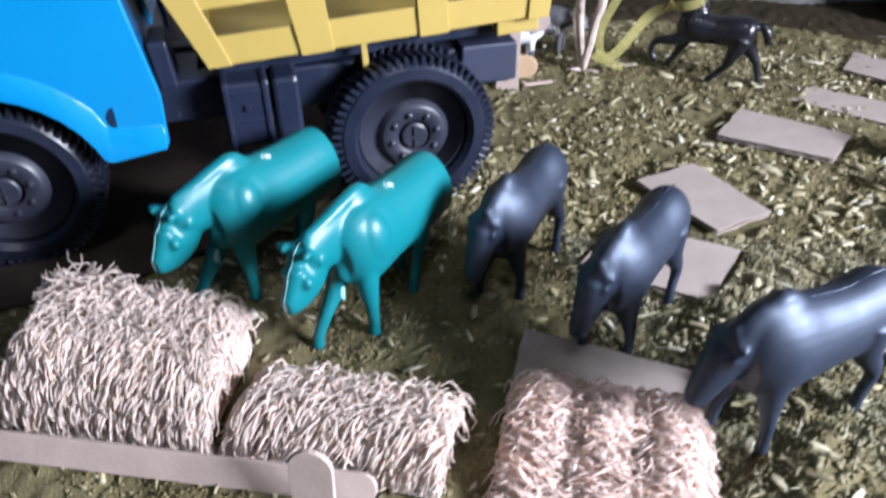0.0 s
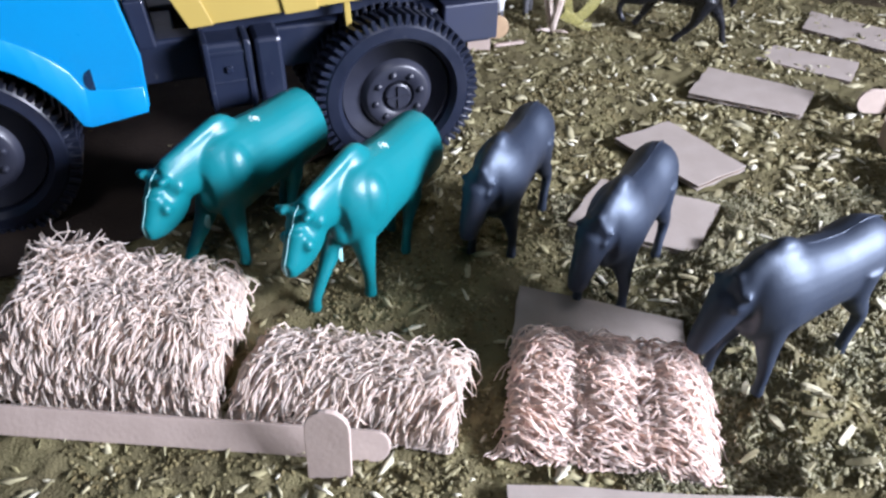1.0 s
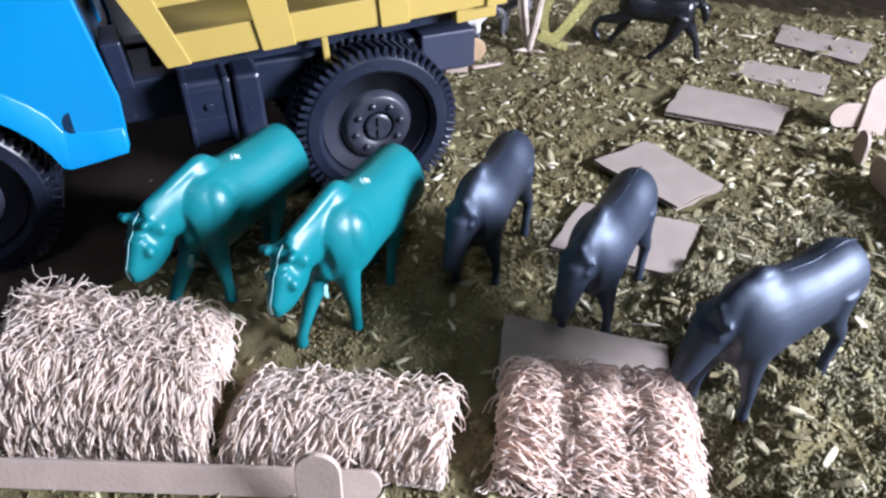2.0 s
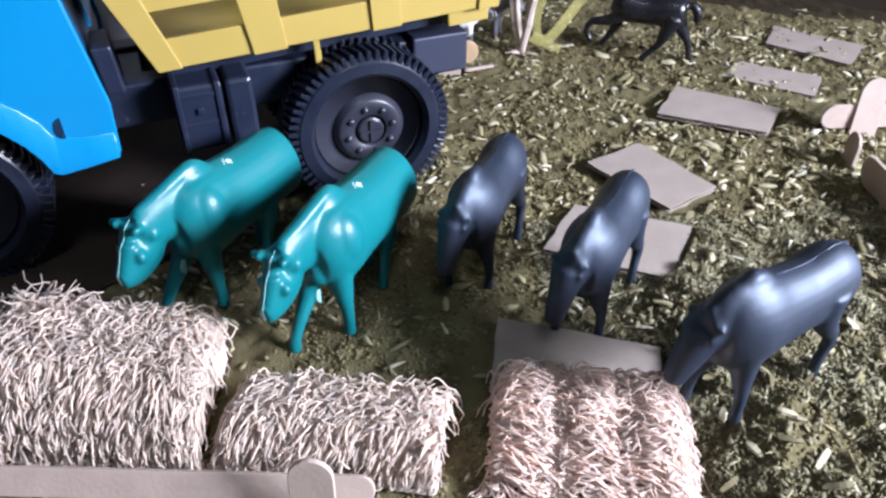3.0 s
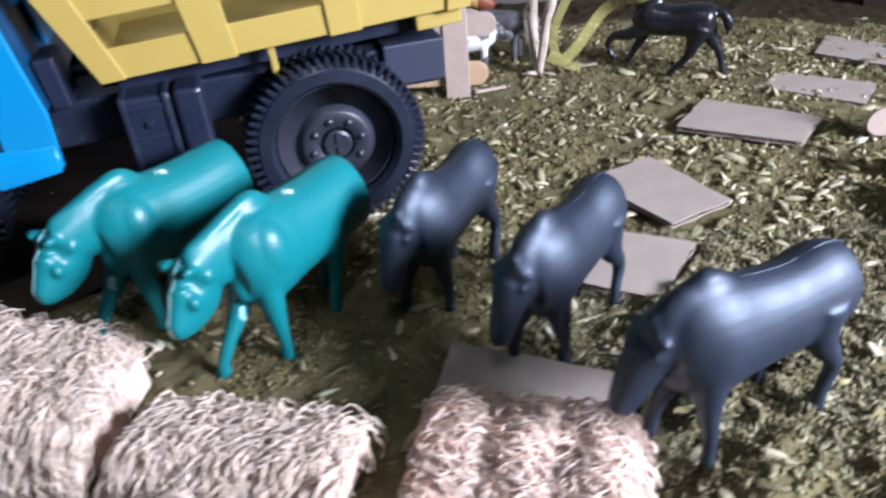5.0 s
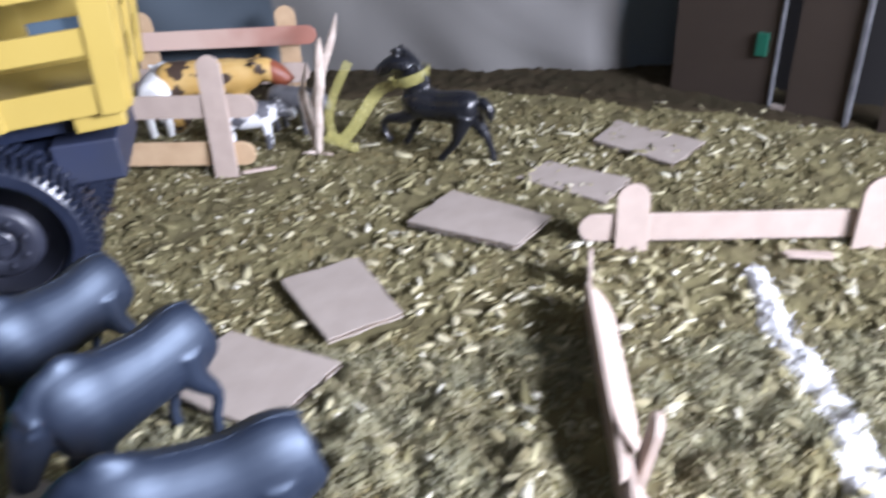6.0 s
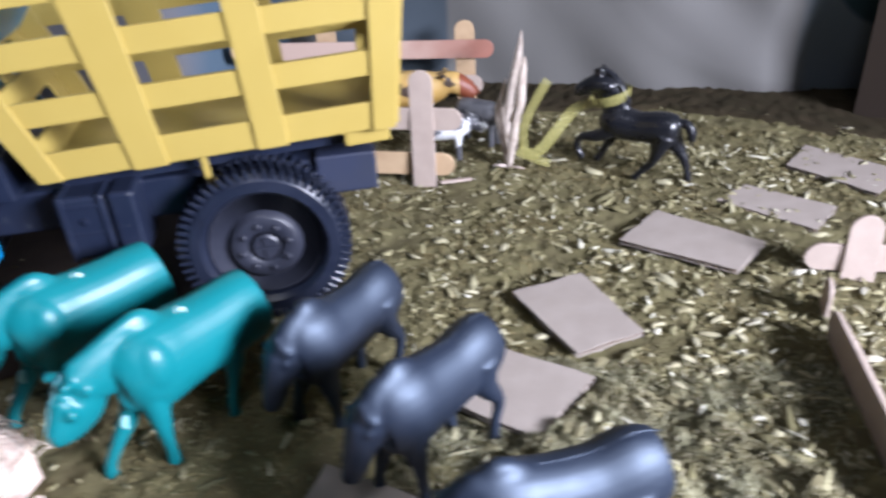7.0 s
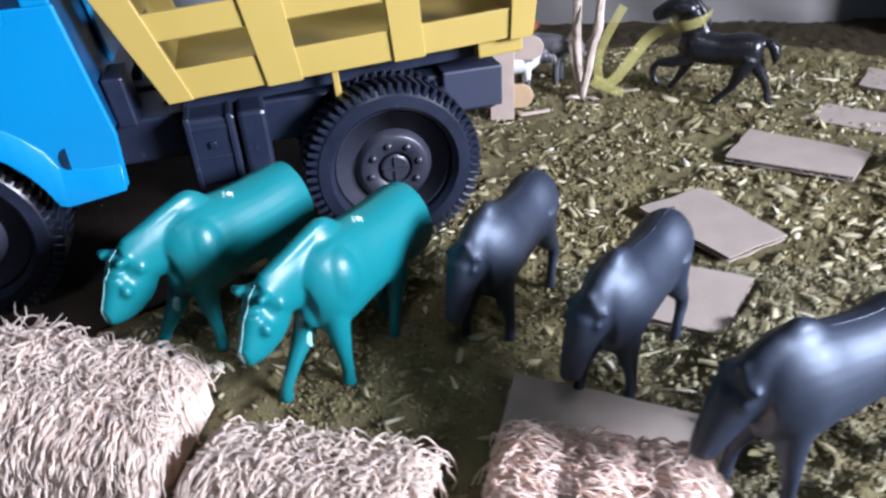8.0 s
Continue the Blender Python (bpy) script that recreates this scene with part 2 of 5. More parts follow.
M_PIED = spotted("pied_plastic", (0.62, 0.62, 0.62), (0.52, 0.52, 0.53), (0.07, 0.07, 0.08), 70, 0.49)


def backdrop_cloth():
    """Large cloth print, pale shapes on grey and blue-grey; one paints a lit fold."""
    m = material("printed_cloth", (0.138, 0.134, 0.128), 0.9, (0.116, 0.112, 0.106), 6, 0.6, 500, 0.2, 900, spec=0.15)
    nt = m.node_tree
    b = nt.nodes["Principled BSDF"]
    old = b.inputs["Base Color"].links[0].from_socket
    tc = nt.nodes.new("ShaderNodeTexCoord")

    def blob(cx, cz, rx, rz, colour, below):
        mp = nt.nodes.new("ShaderNodeMapping")
        mp.vector_type = "TEXTURE"
        mp.inputs["Location"].default_value = (cx, 0, cz)
        mp.inputs["Scale"].default_value = (rx, 50.0, rz)
        gr, mr, mx = (nt.nodes.new("ShaderNode" + k) for k in ("VectorMath", "MapRange", "Mix"))
        gr.operation = "LENGTH"
        mr.inputs[1].default_value, mr.inputs[2].default_value = 1.04, 0.96
        nt.links.new(tc.outputs["Object"], mp.inputs["Vector"])
        nt.links.new(mp.outputs[0], gr.inputs[0])
        nt.links.new(gr.outputs["Value"], mr.inputs[0])
        mx.data_type = "RGBA"
        nt.links.new(mr.outputs[0], mx.inputs[0])
        nt.links.new(below, mx.inputs[6])
        mx.inputs[7].default_value = (*colour, 1)
        return mx.outputs[2]

    c = blob(0.01, 0.10, 0.062, 0.25, (0.060, 0.075, 0.090), old)
    c = blob(-0.11, 0.08, 0.034, 0.20, (0.075, 0.110, 0.145), c)
    c = blob(-0.29, 0.10, 0.15, 0.30, (0.165, 0.165, 0.18), c)
    # Not print: the lit side of a fold, put into the colour
    c = blob(0.38, 0.14, 0.18, 0.135, (0.160, 0.155, 0.149), c)
    c = blob(0.505, 0.10, 0.140, 0.30, (0.120, 0.145, 0.170), c)
    c = blob(0.43, 0.115, 0.052, 0.058, (0.025, 0.05, 0.06), c)
    nt.links.new(c, b.inputs["Base Color"])
    return m


M_CLOTH = backdrop_cloth()

# ---- mesh helpers ----


def finish(bm, name, mat, smooth=False):
    me = bpy.data.meshes.new(name)
    bm.normal_update()
    bm.to_mesh(me)
    bm.free()
    me.materials.append(mat)
    if smooth:
        me.shade_smooth()
    return me


def part(name, bm, mat, parent=None, label="", smooth=False, at=None):
    ob = new(name, finish(bm, name, mat, smooth))
    ob.parent = parent
    if at is not None:
        ob.matrix_basis = at
    if label:
        ob["label"] = label
    return ob


def thing(name, m, label, category, group="", kind=""):
    ob = new(name)
    ob.empty_display_size = 0.01
    ob.matrix_basis = m
    return tagged(ob, label, category, group, kind)


def box(bm, x0, x1, y0, y1, z0, z1, bevel=0.0):
    r = bmesh.ops.create_cube(bm, size=1.0)
    for v in r["verts"]:
        v.co = Vector(((x0 + x1) / 2 + v.co.x * (x1 - x0), (y0 + y1) / 2 + v.co.y * (y1 - y0), (z0 + z1) / 2 + v.co.z * (z1 - z0)))
    if bevel:
        edges = list({e for v in r["verts"] for e in v.link_edges})
        bmesh.ops.bevel(bm, geom=edges, offset=bevel, segments=2, profile=0.5, affect="EDGES")
    return bm


def boxed(*args):
    return box(bmesh.new(), *args)


def prism(points, y0, y1, bevel=0.0):
    """A plate with the outline points in the x-z plane, from y0 to y1."""
    bm = bmesh.new()
    a = [bm.verts.new((x, y0, z)) for x, z in points]
    c = [bm.verts.new((x, y1, z)) for x, z in points]
    bm.faces.new(a), bm.faces.new(c[::-1])
    for i in range(len(a)):
        j = (i + 1) % len(a)
        bm.faces.new((a[j], a[i], c[i], c[j]))
    bmesh.ops.recalc_face_normals(bm, faces=bm.faces)
    if bevel:
        bmesh.ops.bevel(bm, geom=list(bm.edges), offset=bevel, segments=2, profile=0.5, affect="EDGES")
    return bm


def lathe(bm, profile, n, centre=(0, 0, 0), a0=0.0):
    """profile of (radius, y) turned round the y axis."""
    rings = []
    for r, y in profile:
        rings.append([bm.verts.new((centre[0] + r * math.cos(a0 + k * math.tau / n), centre[1] + y, centre[2] + r * math.sin(a0 + k * math.tau / n))) for k in range(n)])
    for p, q in zip(rings, rings[1:]):
        for k in range(n):
            bm.faces.new((p[k], p[(k + 1) % n], q[(k + 1) % n], q[k]))
    bm.faces.new(rings[0][::-1]), bm.faces.new(rings[-1])
    bmesh.ops.recalc_face_normals(bm, faces=bm.faces)
    return bm


def resampled(pts, radii, fine):
    """Catmull-Rom steps between the given rings."""
    size = [Vector(r) if isinstance(r, tuple) else Vector((r, r)) for r in radii]

    def curve(v, f):
        i = min(int(f), len(v) - 2)
        t = f - i
        a, b2, c, d = v[max(i - 1, 0)], v[i], v[i + 1], v[min(i + 2, len(v) - 1)]
        return 0.5 * (2 * b2 + (c - a) * t + (2 * a - 5 * b2 + 4 * c - d) * t * t + (3 * b2 - a - 3 * c + d) * t ** 3)

    steps = [k / fine for k in range((len(pts) - 1) * fine + 1)]
    return [curve(pts, f) for f in steps], [tuple(max(w, 0.0002) for w in curve(size, f)) for f in steps]


def tube(bm, path, radii, n=10, up=(0, 0, 1), fine=1):
    """A closed loft; radii are numbers or (across, along-up) pairs."""
    pts = [Vector(p) for p in path]
    if fine > 1:
        pts, radii = resampled(pts, radii, fine)
    rings = []
    for i, p in enumerate(pts):
        d = (pts[min(i + 1, len(pts) - 1)] - pts[max(i - 1, 0)]).normalized()
        side = d.cross(Vector(up))
        side = side.normalized() if side.length > 1e-4 else Vector((0, 1, 0))
        top = side.cross(d).normalized()
        a, c = radii[i] if isinstance(radii[i], tuple) else (radii[i], radii[i])
        rings.append([bm.verts.new(p + side * a * math.cos(k * math.tau / n) + top * c * math.sin(k * math.tau / n)) for k in range(n)])
    for p, q in zip(rings, rings[1:]):
        for k in range(n):
            bm.faces.new((p[k], p[(k + 1) % n], q[(k + 1) % n], q[k]))
    bm.faces.new(rings[0][::-1]), bm.faces.new(rings[-1])
    return bm


def ball(bm, centre, r, squash=(1, 1, 1), n=12):
    made = bmesh.ops.create_uvsphere(bm, u_segments=n, v_segments=n - 4, radius=r)
    for v in made["verts"]:
        v.co = Vector(centre) + Vector((v.co.x * squash[0], v.co.y * squash[1], v.co.z * squash[2]))


def fused(bm, name, mat, voxel=0.0009, rounds=4):
    """One smooth skin round all the pieces of bm."""
    bmesh.ops.recalc_face_normals(bm, faces=bm.faces)
    ob = new(name, finish(bm, name, mat))
    mod = ob.modifiers.new("skin", "REMESH")
    mod.mode, mod.voxel_size, mod.use_smooth_shade = "VOXEL", voxel, True
    sm = ob.modifiers.new("soft", "SMOOTH")
    sm.factor, sm.iterations = 0.5, rounds
    me = bpy.data.meshes.new_from_object(ob.evaluated_get(bpy.context.evaluated_depsgraph_get()))
    me.name = name
    bpy.data.objects.remove(ob)
    me.shade_smooth()
    if not me.materials:
        me.materials.append(mat)
    return me


MM = 0.001


def mm(points):
    return [tuple(c * MM for c in p) for p in points]


def rmm(radii):
    return [tuple(c * MM for c in r) if isinstance(r, tuple) else r * MM for r in radii]


def lattice_noise(x, y, cell, seed):
    """Smooth value noise on a square lattice, -1 to 1."""
    g = np.random.default_rng(seed).uniform(-1, 1, (256, 256))
    u, v = x / cell, y / cell
    i, j = np.floor(u).astype(int), np.floor(v).astype(int)
    fu, fv = u - i, v - j
    fu, fv = fu * fu * (3 - 2 * fu), fv * fv * (3 - 2 * fv)
    a, b2, c, d = (g[(i + p) % 256, (j + q) % 256] for p, q in ((0, 0), (1, 0), (0, 1), (1, 1)))
    return (a * (1 - fu) + b2 * fu) * (1 - fv) + (c * (1 - fu) + d * fu) * fv


# corners of the cardboard pieces, counter-clockwise
SLABS = [
    [(0.204, 0.466), (0.263, 0.435), (0.285, 0.466), (0.229, 0.504)],
    [(0.1765, 0.3580), (0.2085, 0.3770), (0.1805, 0.4275), (0.1445, 0.4080)],
    [(0.105, 0.332), (0.159, 0.305), (0.184, 0.344), (0.129, 0.369)],
    [(0.064, 0.225), (0.130, 0.215), (0.141, 0.261), (0.076, 0.285)],
    [(0.268, 0.522), (0.318, 0.484), (0.338, 0.514), (0.291, 0.545)],
    [(0.324, 0.576), (0.368, 0.532), (0.397, 0.565), (0.346, 0.611)],
    [(0.056, 0.150), (0.187, 0.150), (0.187, 0.1745), (0.060, 0.1850)],
]


def within(quad, x, y):
    """True where (x, y) lies inside the convex outline."""
    inside = np.ones(np.shape(x), bool)
    for (ax, ay), (bx, by) in zip(quad, quad[1:] + quad[:1]):
        inside &= (bx - ax) * (y - ay) - (by - ay) * (x - ax) > -0.00013
    return inside


def ease(v):
    v = np.clip(v, 0, 1)
    return v * v * (3 - 2 * v)


def ground_height(x, y):
    """Height of the mossy ground, with a low rough mound in the south-east."""
    h = 0.0012 * lattice_noise(x, y, 0.035, 3) + 0.0013 * lattice_noise(x, y, 0.011, 4) + 0.0011 * lattice_noise(x, y, 0.0045, 5)
    mound = ease((x - 0.128) / 0.04) * ease((0.345 - y) / 0.07) * ease((0.288 - x) / 0.03)
    rough = ease((x - 0.11) / 0.04) * ease((0.37 - y) / 0.08)
    h = h + 0.0085 * mound + rough * (0.0030 * lattice_noise(x, y, 0.013, 6) + 0.0021 * lattice_noise(x, y, 0.0065, 7))
    h = h - 0.001
    for quad in SLABS[:4] + SLABS[6:]:
        h = np.where(within(quad, x, y), np.minimum(h, -0.002), h)
    return h


def mesh_from_arrays(name, verts, faces, mat, smooth=False):
    me = bpy.data.meshes.new(name)
    me.vertices.add(len(verts))
    me.vertices.foreach_set("co", np.asarray(verts, np.float32).ravel())
    n = faces.shape[1]
    me.loops.add(faces.size)
    me.loops.foreach_set("vertex_index", faces.astype(np.int32).ravel())
    me.polygons.add(len(faces))
    me.polygons.foreach_set("loop_start", np.arange(0, faces.size, n, dtype=np.int32))
    me.update(calc_edges=True)
    me.validate()
    me.materials.append(mat)
    if smooth:
        me.shade_smooth()
    return me


# ---- room ----


def room():
    # Unseen room shell, added to bound and bounce the light
    x0, x1, y0, y1, z0, z1 = -1.9, 1.02, -2.2, 1.1, -0.03, 2.3
    tagged(part("floor", boxed(x0, x1, y0, y1, z0 - 0.1, z0), M_FLOOR), "dark floor under the toy farm", "floor", kind="structure")
    tagged(part("ceiling", boxed(x0, x1, y0, y1, z1, z1 + 0.1), M_WALL), "plain added ceiling, unseen", "ceiling", kind="structure")
    tagged(part("wall_north", boxed(x0, x1, y1, y1 + 0.1, z0, z1), M_WALL), "plain added wall behind the cloth, unseen", "wall", kind="structure")
    tagged(part("wall_west", boxed(x0 - 0.1, x0, y0, y1, z0, z1), M_WALL), "plain added side wall, unseen", "wall", kind="structure")
    bm = bmesh.new()
    for a, c, d, e in ((y0, -0.34, z0, z1), (0.10, y1, z0, z1), (-0.34, 0.10, z0, 0.29), (-0.34, 0.10, 0.59, z1)):
        box(bm, x1, x1 + 0.1, a, c, d, e)
    tagged(part("wall_east", bm, M_WALL), "plain added wall, unseen, with an opening for the window light", "wall", kind="structure")
    tagged(part("wall_south", boxed(x0, x1, y0 - 0.1, y0, z0, z1), M_WALL), "plain added wall behind the viewer, unseen", "wall", kind="structure")


room()


def ground():
    step = 0.002
    xs, ys = np.arange(-0.36, 0.66, step), np.arange(0.06, 0.775, step)
    gx, gy = np.meshgrid(xs, ys)
    gz = ground_height(gx, gy)
    verts = np.stack([gx.ravel(), gy.ravel(), gz.ravel()], 1)
    n, w = len(ys), len(xs)
    idx = np.arange(n * w).reshape(n, w)
    faces = np.stack([idx[:-1, :-1], idx[:-1, 1:], idx[1:, 1:], idx[1:, :-1]], -1).reshape(-1, 4)
    return tagged(new("ground", mesh_from_arrays("ground", verts, faces, M_SOIL, True)), "brown-green dry moss ground of the toy farm", "ground", kind="structure")


moss_ground = ground()


def scatter(name, count, shape_verts, shape_faces, size, mat, seed, lift, label, flat, area=(-0.26, 0.56, 0.12, 0.71), wild=0.25, bare=0.0, sparse=0.0):
    """Loose bits strewn over the ground."""
    r = np.random.default_rng(seed)
    x, y = r.uniform(area[0], area[1], count), r.uniform(area[2], area[3], count)
    dens = 0.62 + 0.75 * lattice_noise(x, y, 0.035, seed + 1) + 0.35 * lattice_noise(x, y, 0.012, seed + 2)
    dens *= np.where((x < -0.01) & (y > 0.40 + 0.95 * np.maximum(x + 0.01, -0.11)), 0.25, 1.0)
    dens *= np.where(y > 0.685 - np.clip(x - 0.245, 0, 1) * 0.45 + 0.012 * lattice_noise(x, y, 0.02, 44), np.where(x > 0.3, 0.5, 0.22), 1.0)
    for quad in SLABS[:4]:
        dens *= np.where(within(quad, x, y), 0.015, 1.0)
    dens *= np.where(within(SLABS[6], x, y), 0.12, 1.0)
    dens *= 1 - sparse * ease((x - 0.12) / 0.03) * ease((0.35 - y) / 0.05) * ease((0.30 - x) / 0.03)
    # Fewer chips under the bulls: sparse litter, and their shade built into the thinning
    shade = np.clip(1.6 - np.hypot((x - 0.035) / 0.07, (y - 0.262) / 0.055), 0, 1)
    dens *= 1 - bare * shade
    keep = r.uniform(0, 1, count) < dens
    x, y = x[keep], y[keep]
    k = len(x)
    s = np.stack([size[0] * np.exp(np.clip(r.normal(0, 0.45, k), -1, 0.6)), size[1] * np.exp(r.normal(0, 0.35, k)), size[2] * np.exp(r.normal(0, 0.3, k))], 1)
    a, tilt, spin = r.uniform(0, math.tau, k), r.normal(0, flat, k), r.normal(0, flat, k)
    v = shape_verts[None] * s[:, None, :] * (1 + wild * r.uniform(-1, 1, (k, len(shape_verts), 3)))
    cx, sx = np.cos(tilt)[:, None], np.sin(tilt)[:, None]
    v = np.stack([v[..., 0], v[..., 1] * cx - v[..., 2] * sx, v[..., 1] * sx + v[..., 2] * cx], -1)
    cy, sy = np.cos(spin)[:, None], np.sin(spin)[:, None]
    v = np.stack([v[..., 0] * cy + v[..., 2] * sy, v[..., 1], -v[..., 0] * sy + v[..., 2] * cy], -1)
    ca, sa = np.cos(a)[:, None], np.sin(a)[:, None]
    v = np.stack([v[..., 0] * ca - v[..., 1] * sa, v[..., 0] * sa + v[..., 1] * ca, v[..., 2]], -1)
    v += np.stack([x, y, ground_height(x, y) + lift * r.uniform(0.3, 1.3, k)], 1)[:, None, :]
    f = shape_faces[None] + (np.arange(k) * len(shape_verts))[:, None, None]
    tagged(new(name, mesh_from_arrays(name, v.reshape(-1, 3), f.reshape(-1, shape_faces.shape[1]), mat)), label, "ground litter", kind="stuff")


CHIP_V = np.array([(-.5, -.3, -.5), (0, -.5, -.5), (.5, -.2, -.5), (.5, .3, -.5), (-.1, .5, -.5), (-.5, .2, -.5),
                   (-.5, -.3, .5), (0, -.5, .7), (.5, -.2, .5), (.5, .3, .5), (-.1, .5, .6), (-.5, .2, .5)], float)
CHIP_F = np.array([(6, 7, 8, 9), (6, 9, 10, 11), (0, 1, 7, 6), (1, 2, 8, 7), (2, 3, 9, 8), (3, 4, 10, 9), (4, 5, 11, 10), (5, 0, 6, 11)])
CRUMB_V = np.array([(.5, 0, 0), (0, .5, 0), (-.5, 0, 0), (0, -.5, 0), (0, 0, .5), (0, 0, -.5)], float)
CRUMB_F = np.array([(0, 1, 4), (1, 2, 4), (2, 3, 4), (3, 0, 4), (1, 0, 5), (2, 1, 5), (3, 2, 5), (0, 3, 5)])
scatter("moss_crumbs", 125000, CRUMB_V, CRUMB_F, (0.0023, 0.0017, 0.0011), M_CRUMB, 11, 0.0002, "olive and brown crumbs of dry moss on the ground", 0.5)
scatter("moss_tufts", 105000, CRUMB_V, CRUMB_F, (0.0031, 0.0009, 0.0009), M_CLOD, 15, 0.0009, "pale fibrous tufts of dry moss on the ground", 0.75, (0.10, 0.42, 0.12, 0.36), wild=0.5)
scatter("moss_clumps", 2600, CRUMB_V, CRUMB_F, (0.0034, 0.0030, 0.0022), M_CLOD, 14, 0.0004, "loose pale olive clods of dry moss on the ground", 0.6, (0.125, 0.40, 0.12, 0.345), wild=0.45)
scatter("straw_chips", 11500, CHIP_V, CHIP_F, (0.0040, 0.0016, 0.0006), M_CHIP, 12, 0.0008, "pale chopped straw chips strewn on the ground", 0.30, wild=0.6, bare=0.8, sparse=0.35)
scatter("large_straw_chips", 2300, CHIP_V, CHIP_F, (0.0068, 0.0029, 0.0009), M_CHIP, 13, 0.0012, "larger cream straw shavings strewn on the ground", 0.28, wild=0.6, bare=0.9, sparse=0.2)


def dark_ground_band():
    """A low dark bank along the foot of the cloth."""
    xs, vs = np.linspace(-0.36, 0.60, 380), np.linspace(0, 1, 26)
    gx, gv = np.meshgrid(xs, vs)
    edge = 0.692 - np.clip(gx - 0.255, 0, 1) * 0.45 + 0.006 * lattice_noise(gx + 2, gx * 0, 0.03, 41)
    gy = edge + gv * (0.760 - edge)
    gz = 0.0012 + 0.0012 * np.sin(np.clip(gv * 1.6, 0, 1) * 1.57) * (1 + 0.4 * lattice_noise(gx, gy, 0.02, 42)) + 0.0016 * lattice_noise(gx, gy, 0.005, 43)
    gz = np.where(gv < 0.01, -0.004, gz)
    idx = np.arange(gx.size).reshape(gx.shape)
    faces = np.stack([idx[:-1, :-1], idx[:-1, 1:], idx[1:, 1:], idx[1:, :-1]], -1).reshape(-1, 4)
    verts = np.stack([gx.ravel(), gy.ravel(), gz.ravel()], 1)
    tagged(new("dark_ground_band", mesh_from_arrays("dark_ground_band", verts, faces, M_DARKGROUND, True)), "low dark brown band of ground at the foot of the cloth", "soil", kind="structure")


dark_ground_band()


def cloth():
    xs, zs = np.linspace(-0.75, 0.85, 220), np.linspace(-0.028, 0.62, 60)
    gx, gz = np.meshgrid(xs, zs)
    gy = 0.745 - 0.026 * np.clip((gx - 0.14) / 0.2, 0, 1) - 0.165 * np.clip((-0.125 - gx) / 0.04, 0, 1) + 0.008 * lattice_noise(gx + 3, gz * 0.2 + 1, 0.09, 21) + 0.008 * lattice_noise(gx + gz * 0.6 + 3, gz * 0.5 + 2, 0.05, 22) + 0.03 * (0.3 - gz)**2
    verts = np.stack([gx.ravel(), gy.ravel(), gz.ravel()], 1)
    n, w = len(zs), len(xs)
    idx = np.arange(n * w).reshape(n, w)
    faces = np.stack([idx[:-1, :-1], idx[:-1, 1:], idx[1:, 1:], idx[1:, :-1]], -1).reshape(-1, 4)
    ob = tagged(new("backdrop_cloth", mesh_from_arrays("backdrop_cloth", verts, faces, M_CLOTH, True)), "grey printed cloth hung in soft folds behind the farm", "cloth", kind="structure")
    sol = ob.modifiers.new("thickness", "SOLIDIFY")
    sol.thickness = 0.001


cloth()

# ---- cardboard slabs ----


def slab(corners, z, thick=0.003, label="loose square of grey-brown corrugated cardboard on the ground"):
    """A piece of corrugated board: two liners with a wavy core between."""
    c = [Vector((x, y, 0)) for x, y in corners]
    mid = sum(c, Vector()) / len(c)
    ob = thing("cardboard_square", pose(mid.x, mid.y, z), label, "cardboard piece", "stepping squares")
    for name, lo, hi in (("top_liner", thick - 0.0006, thick), ("bottom_liner", 0, 0.0006)):
        bm = bmesh.new()
        ring = []
        for i, p in enumerate(c):
            q = c[(i + 1) % len(c)]
            for k in range(6):
                w = p.lerp(q, k / 6) - mid
                j = 0 if k == 0 else 0.0007
                ring.append(Vector((w.x + random.uniform(-j, j), w.y + random.uniform(-j, j), 0)))
        lo_v = [bm.verts.new(v + Vector((0, 0, lo))) for v in ring]
        hi_v = [bm.verts.new(v + Vector((0, 0, hi))) for v in ring]
        bm.faces.new(lo_v[::-1]), bm.faces.new(hi_v)
        for i in range(len(ring)):
            j = (i + 1) % len(ring)
            bm.faces.new((lo_v[i], lo_v[j], hi_v[j], hi_v[i]))
        part(name, bm, M_CARD, ob)
    # flutes run from edge 3-0 to edge 1-2
    bm = bmesh.new()
    n = 56
    rows = []
    for k in range(n + 1):
        f = k / n
        a, b2 = c[0].lerp(c[1], f) - mid, c[3].lerp(c[2], f) - mid
        h = thick * (0.5 + 0.32 * math.sin(k * math.pi / 2 * 1.0))
        rows.append([bm.verts.new((w.x * 0.985, w.y * 0.985, h + d)) for w in (a, b2) for d in (-0.0002, 0.0002)])
    for p, q in zip(rows, rows[1:]):
        bm.faces.new((p[1], p[3], q[3], q[1])), bm.faces.new((p[0], q[0], q[2], p[2]))
        bm.faces.new((p[0], p[1], q[1], q[0])), bm.faces.new((p[2], q[2], q[3], p[3]))
    part("fluted_core", bm, M_CARDIN, ob)
    return ob


slab(SLABS[0], 0.0004)
slab(SLABS[1], 0.0014)
slab(SLABS[2], -0.0006)
slab(SLABS[3], -0.0002, 0.0025, "flat square of grey-brown cardboard under the hay mat")
slab(SLABS[4], -0.0012, 0.0026)
slab(SLABS[5], -0.0012, 0.0026)
slab(SLABS[6], 0.0002, 0.0025, "strip of grey cardboard at the edge of the moss")

# Thin sheet, darker than the moss, under and behind the truck
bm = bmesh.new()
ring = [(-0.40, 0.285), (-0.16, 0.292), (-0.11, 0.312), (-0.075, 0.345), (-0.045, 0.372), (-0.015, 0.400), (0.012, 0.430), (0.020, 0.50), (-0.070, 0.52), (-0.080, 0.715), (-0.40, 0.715)]
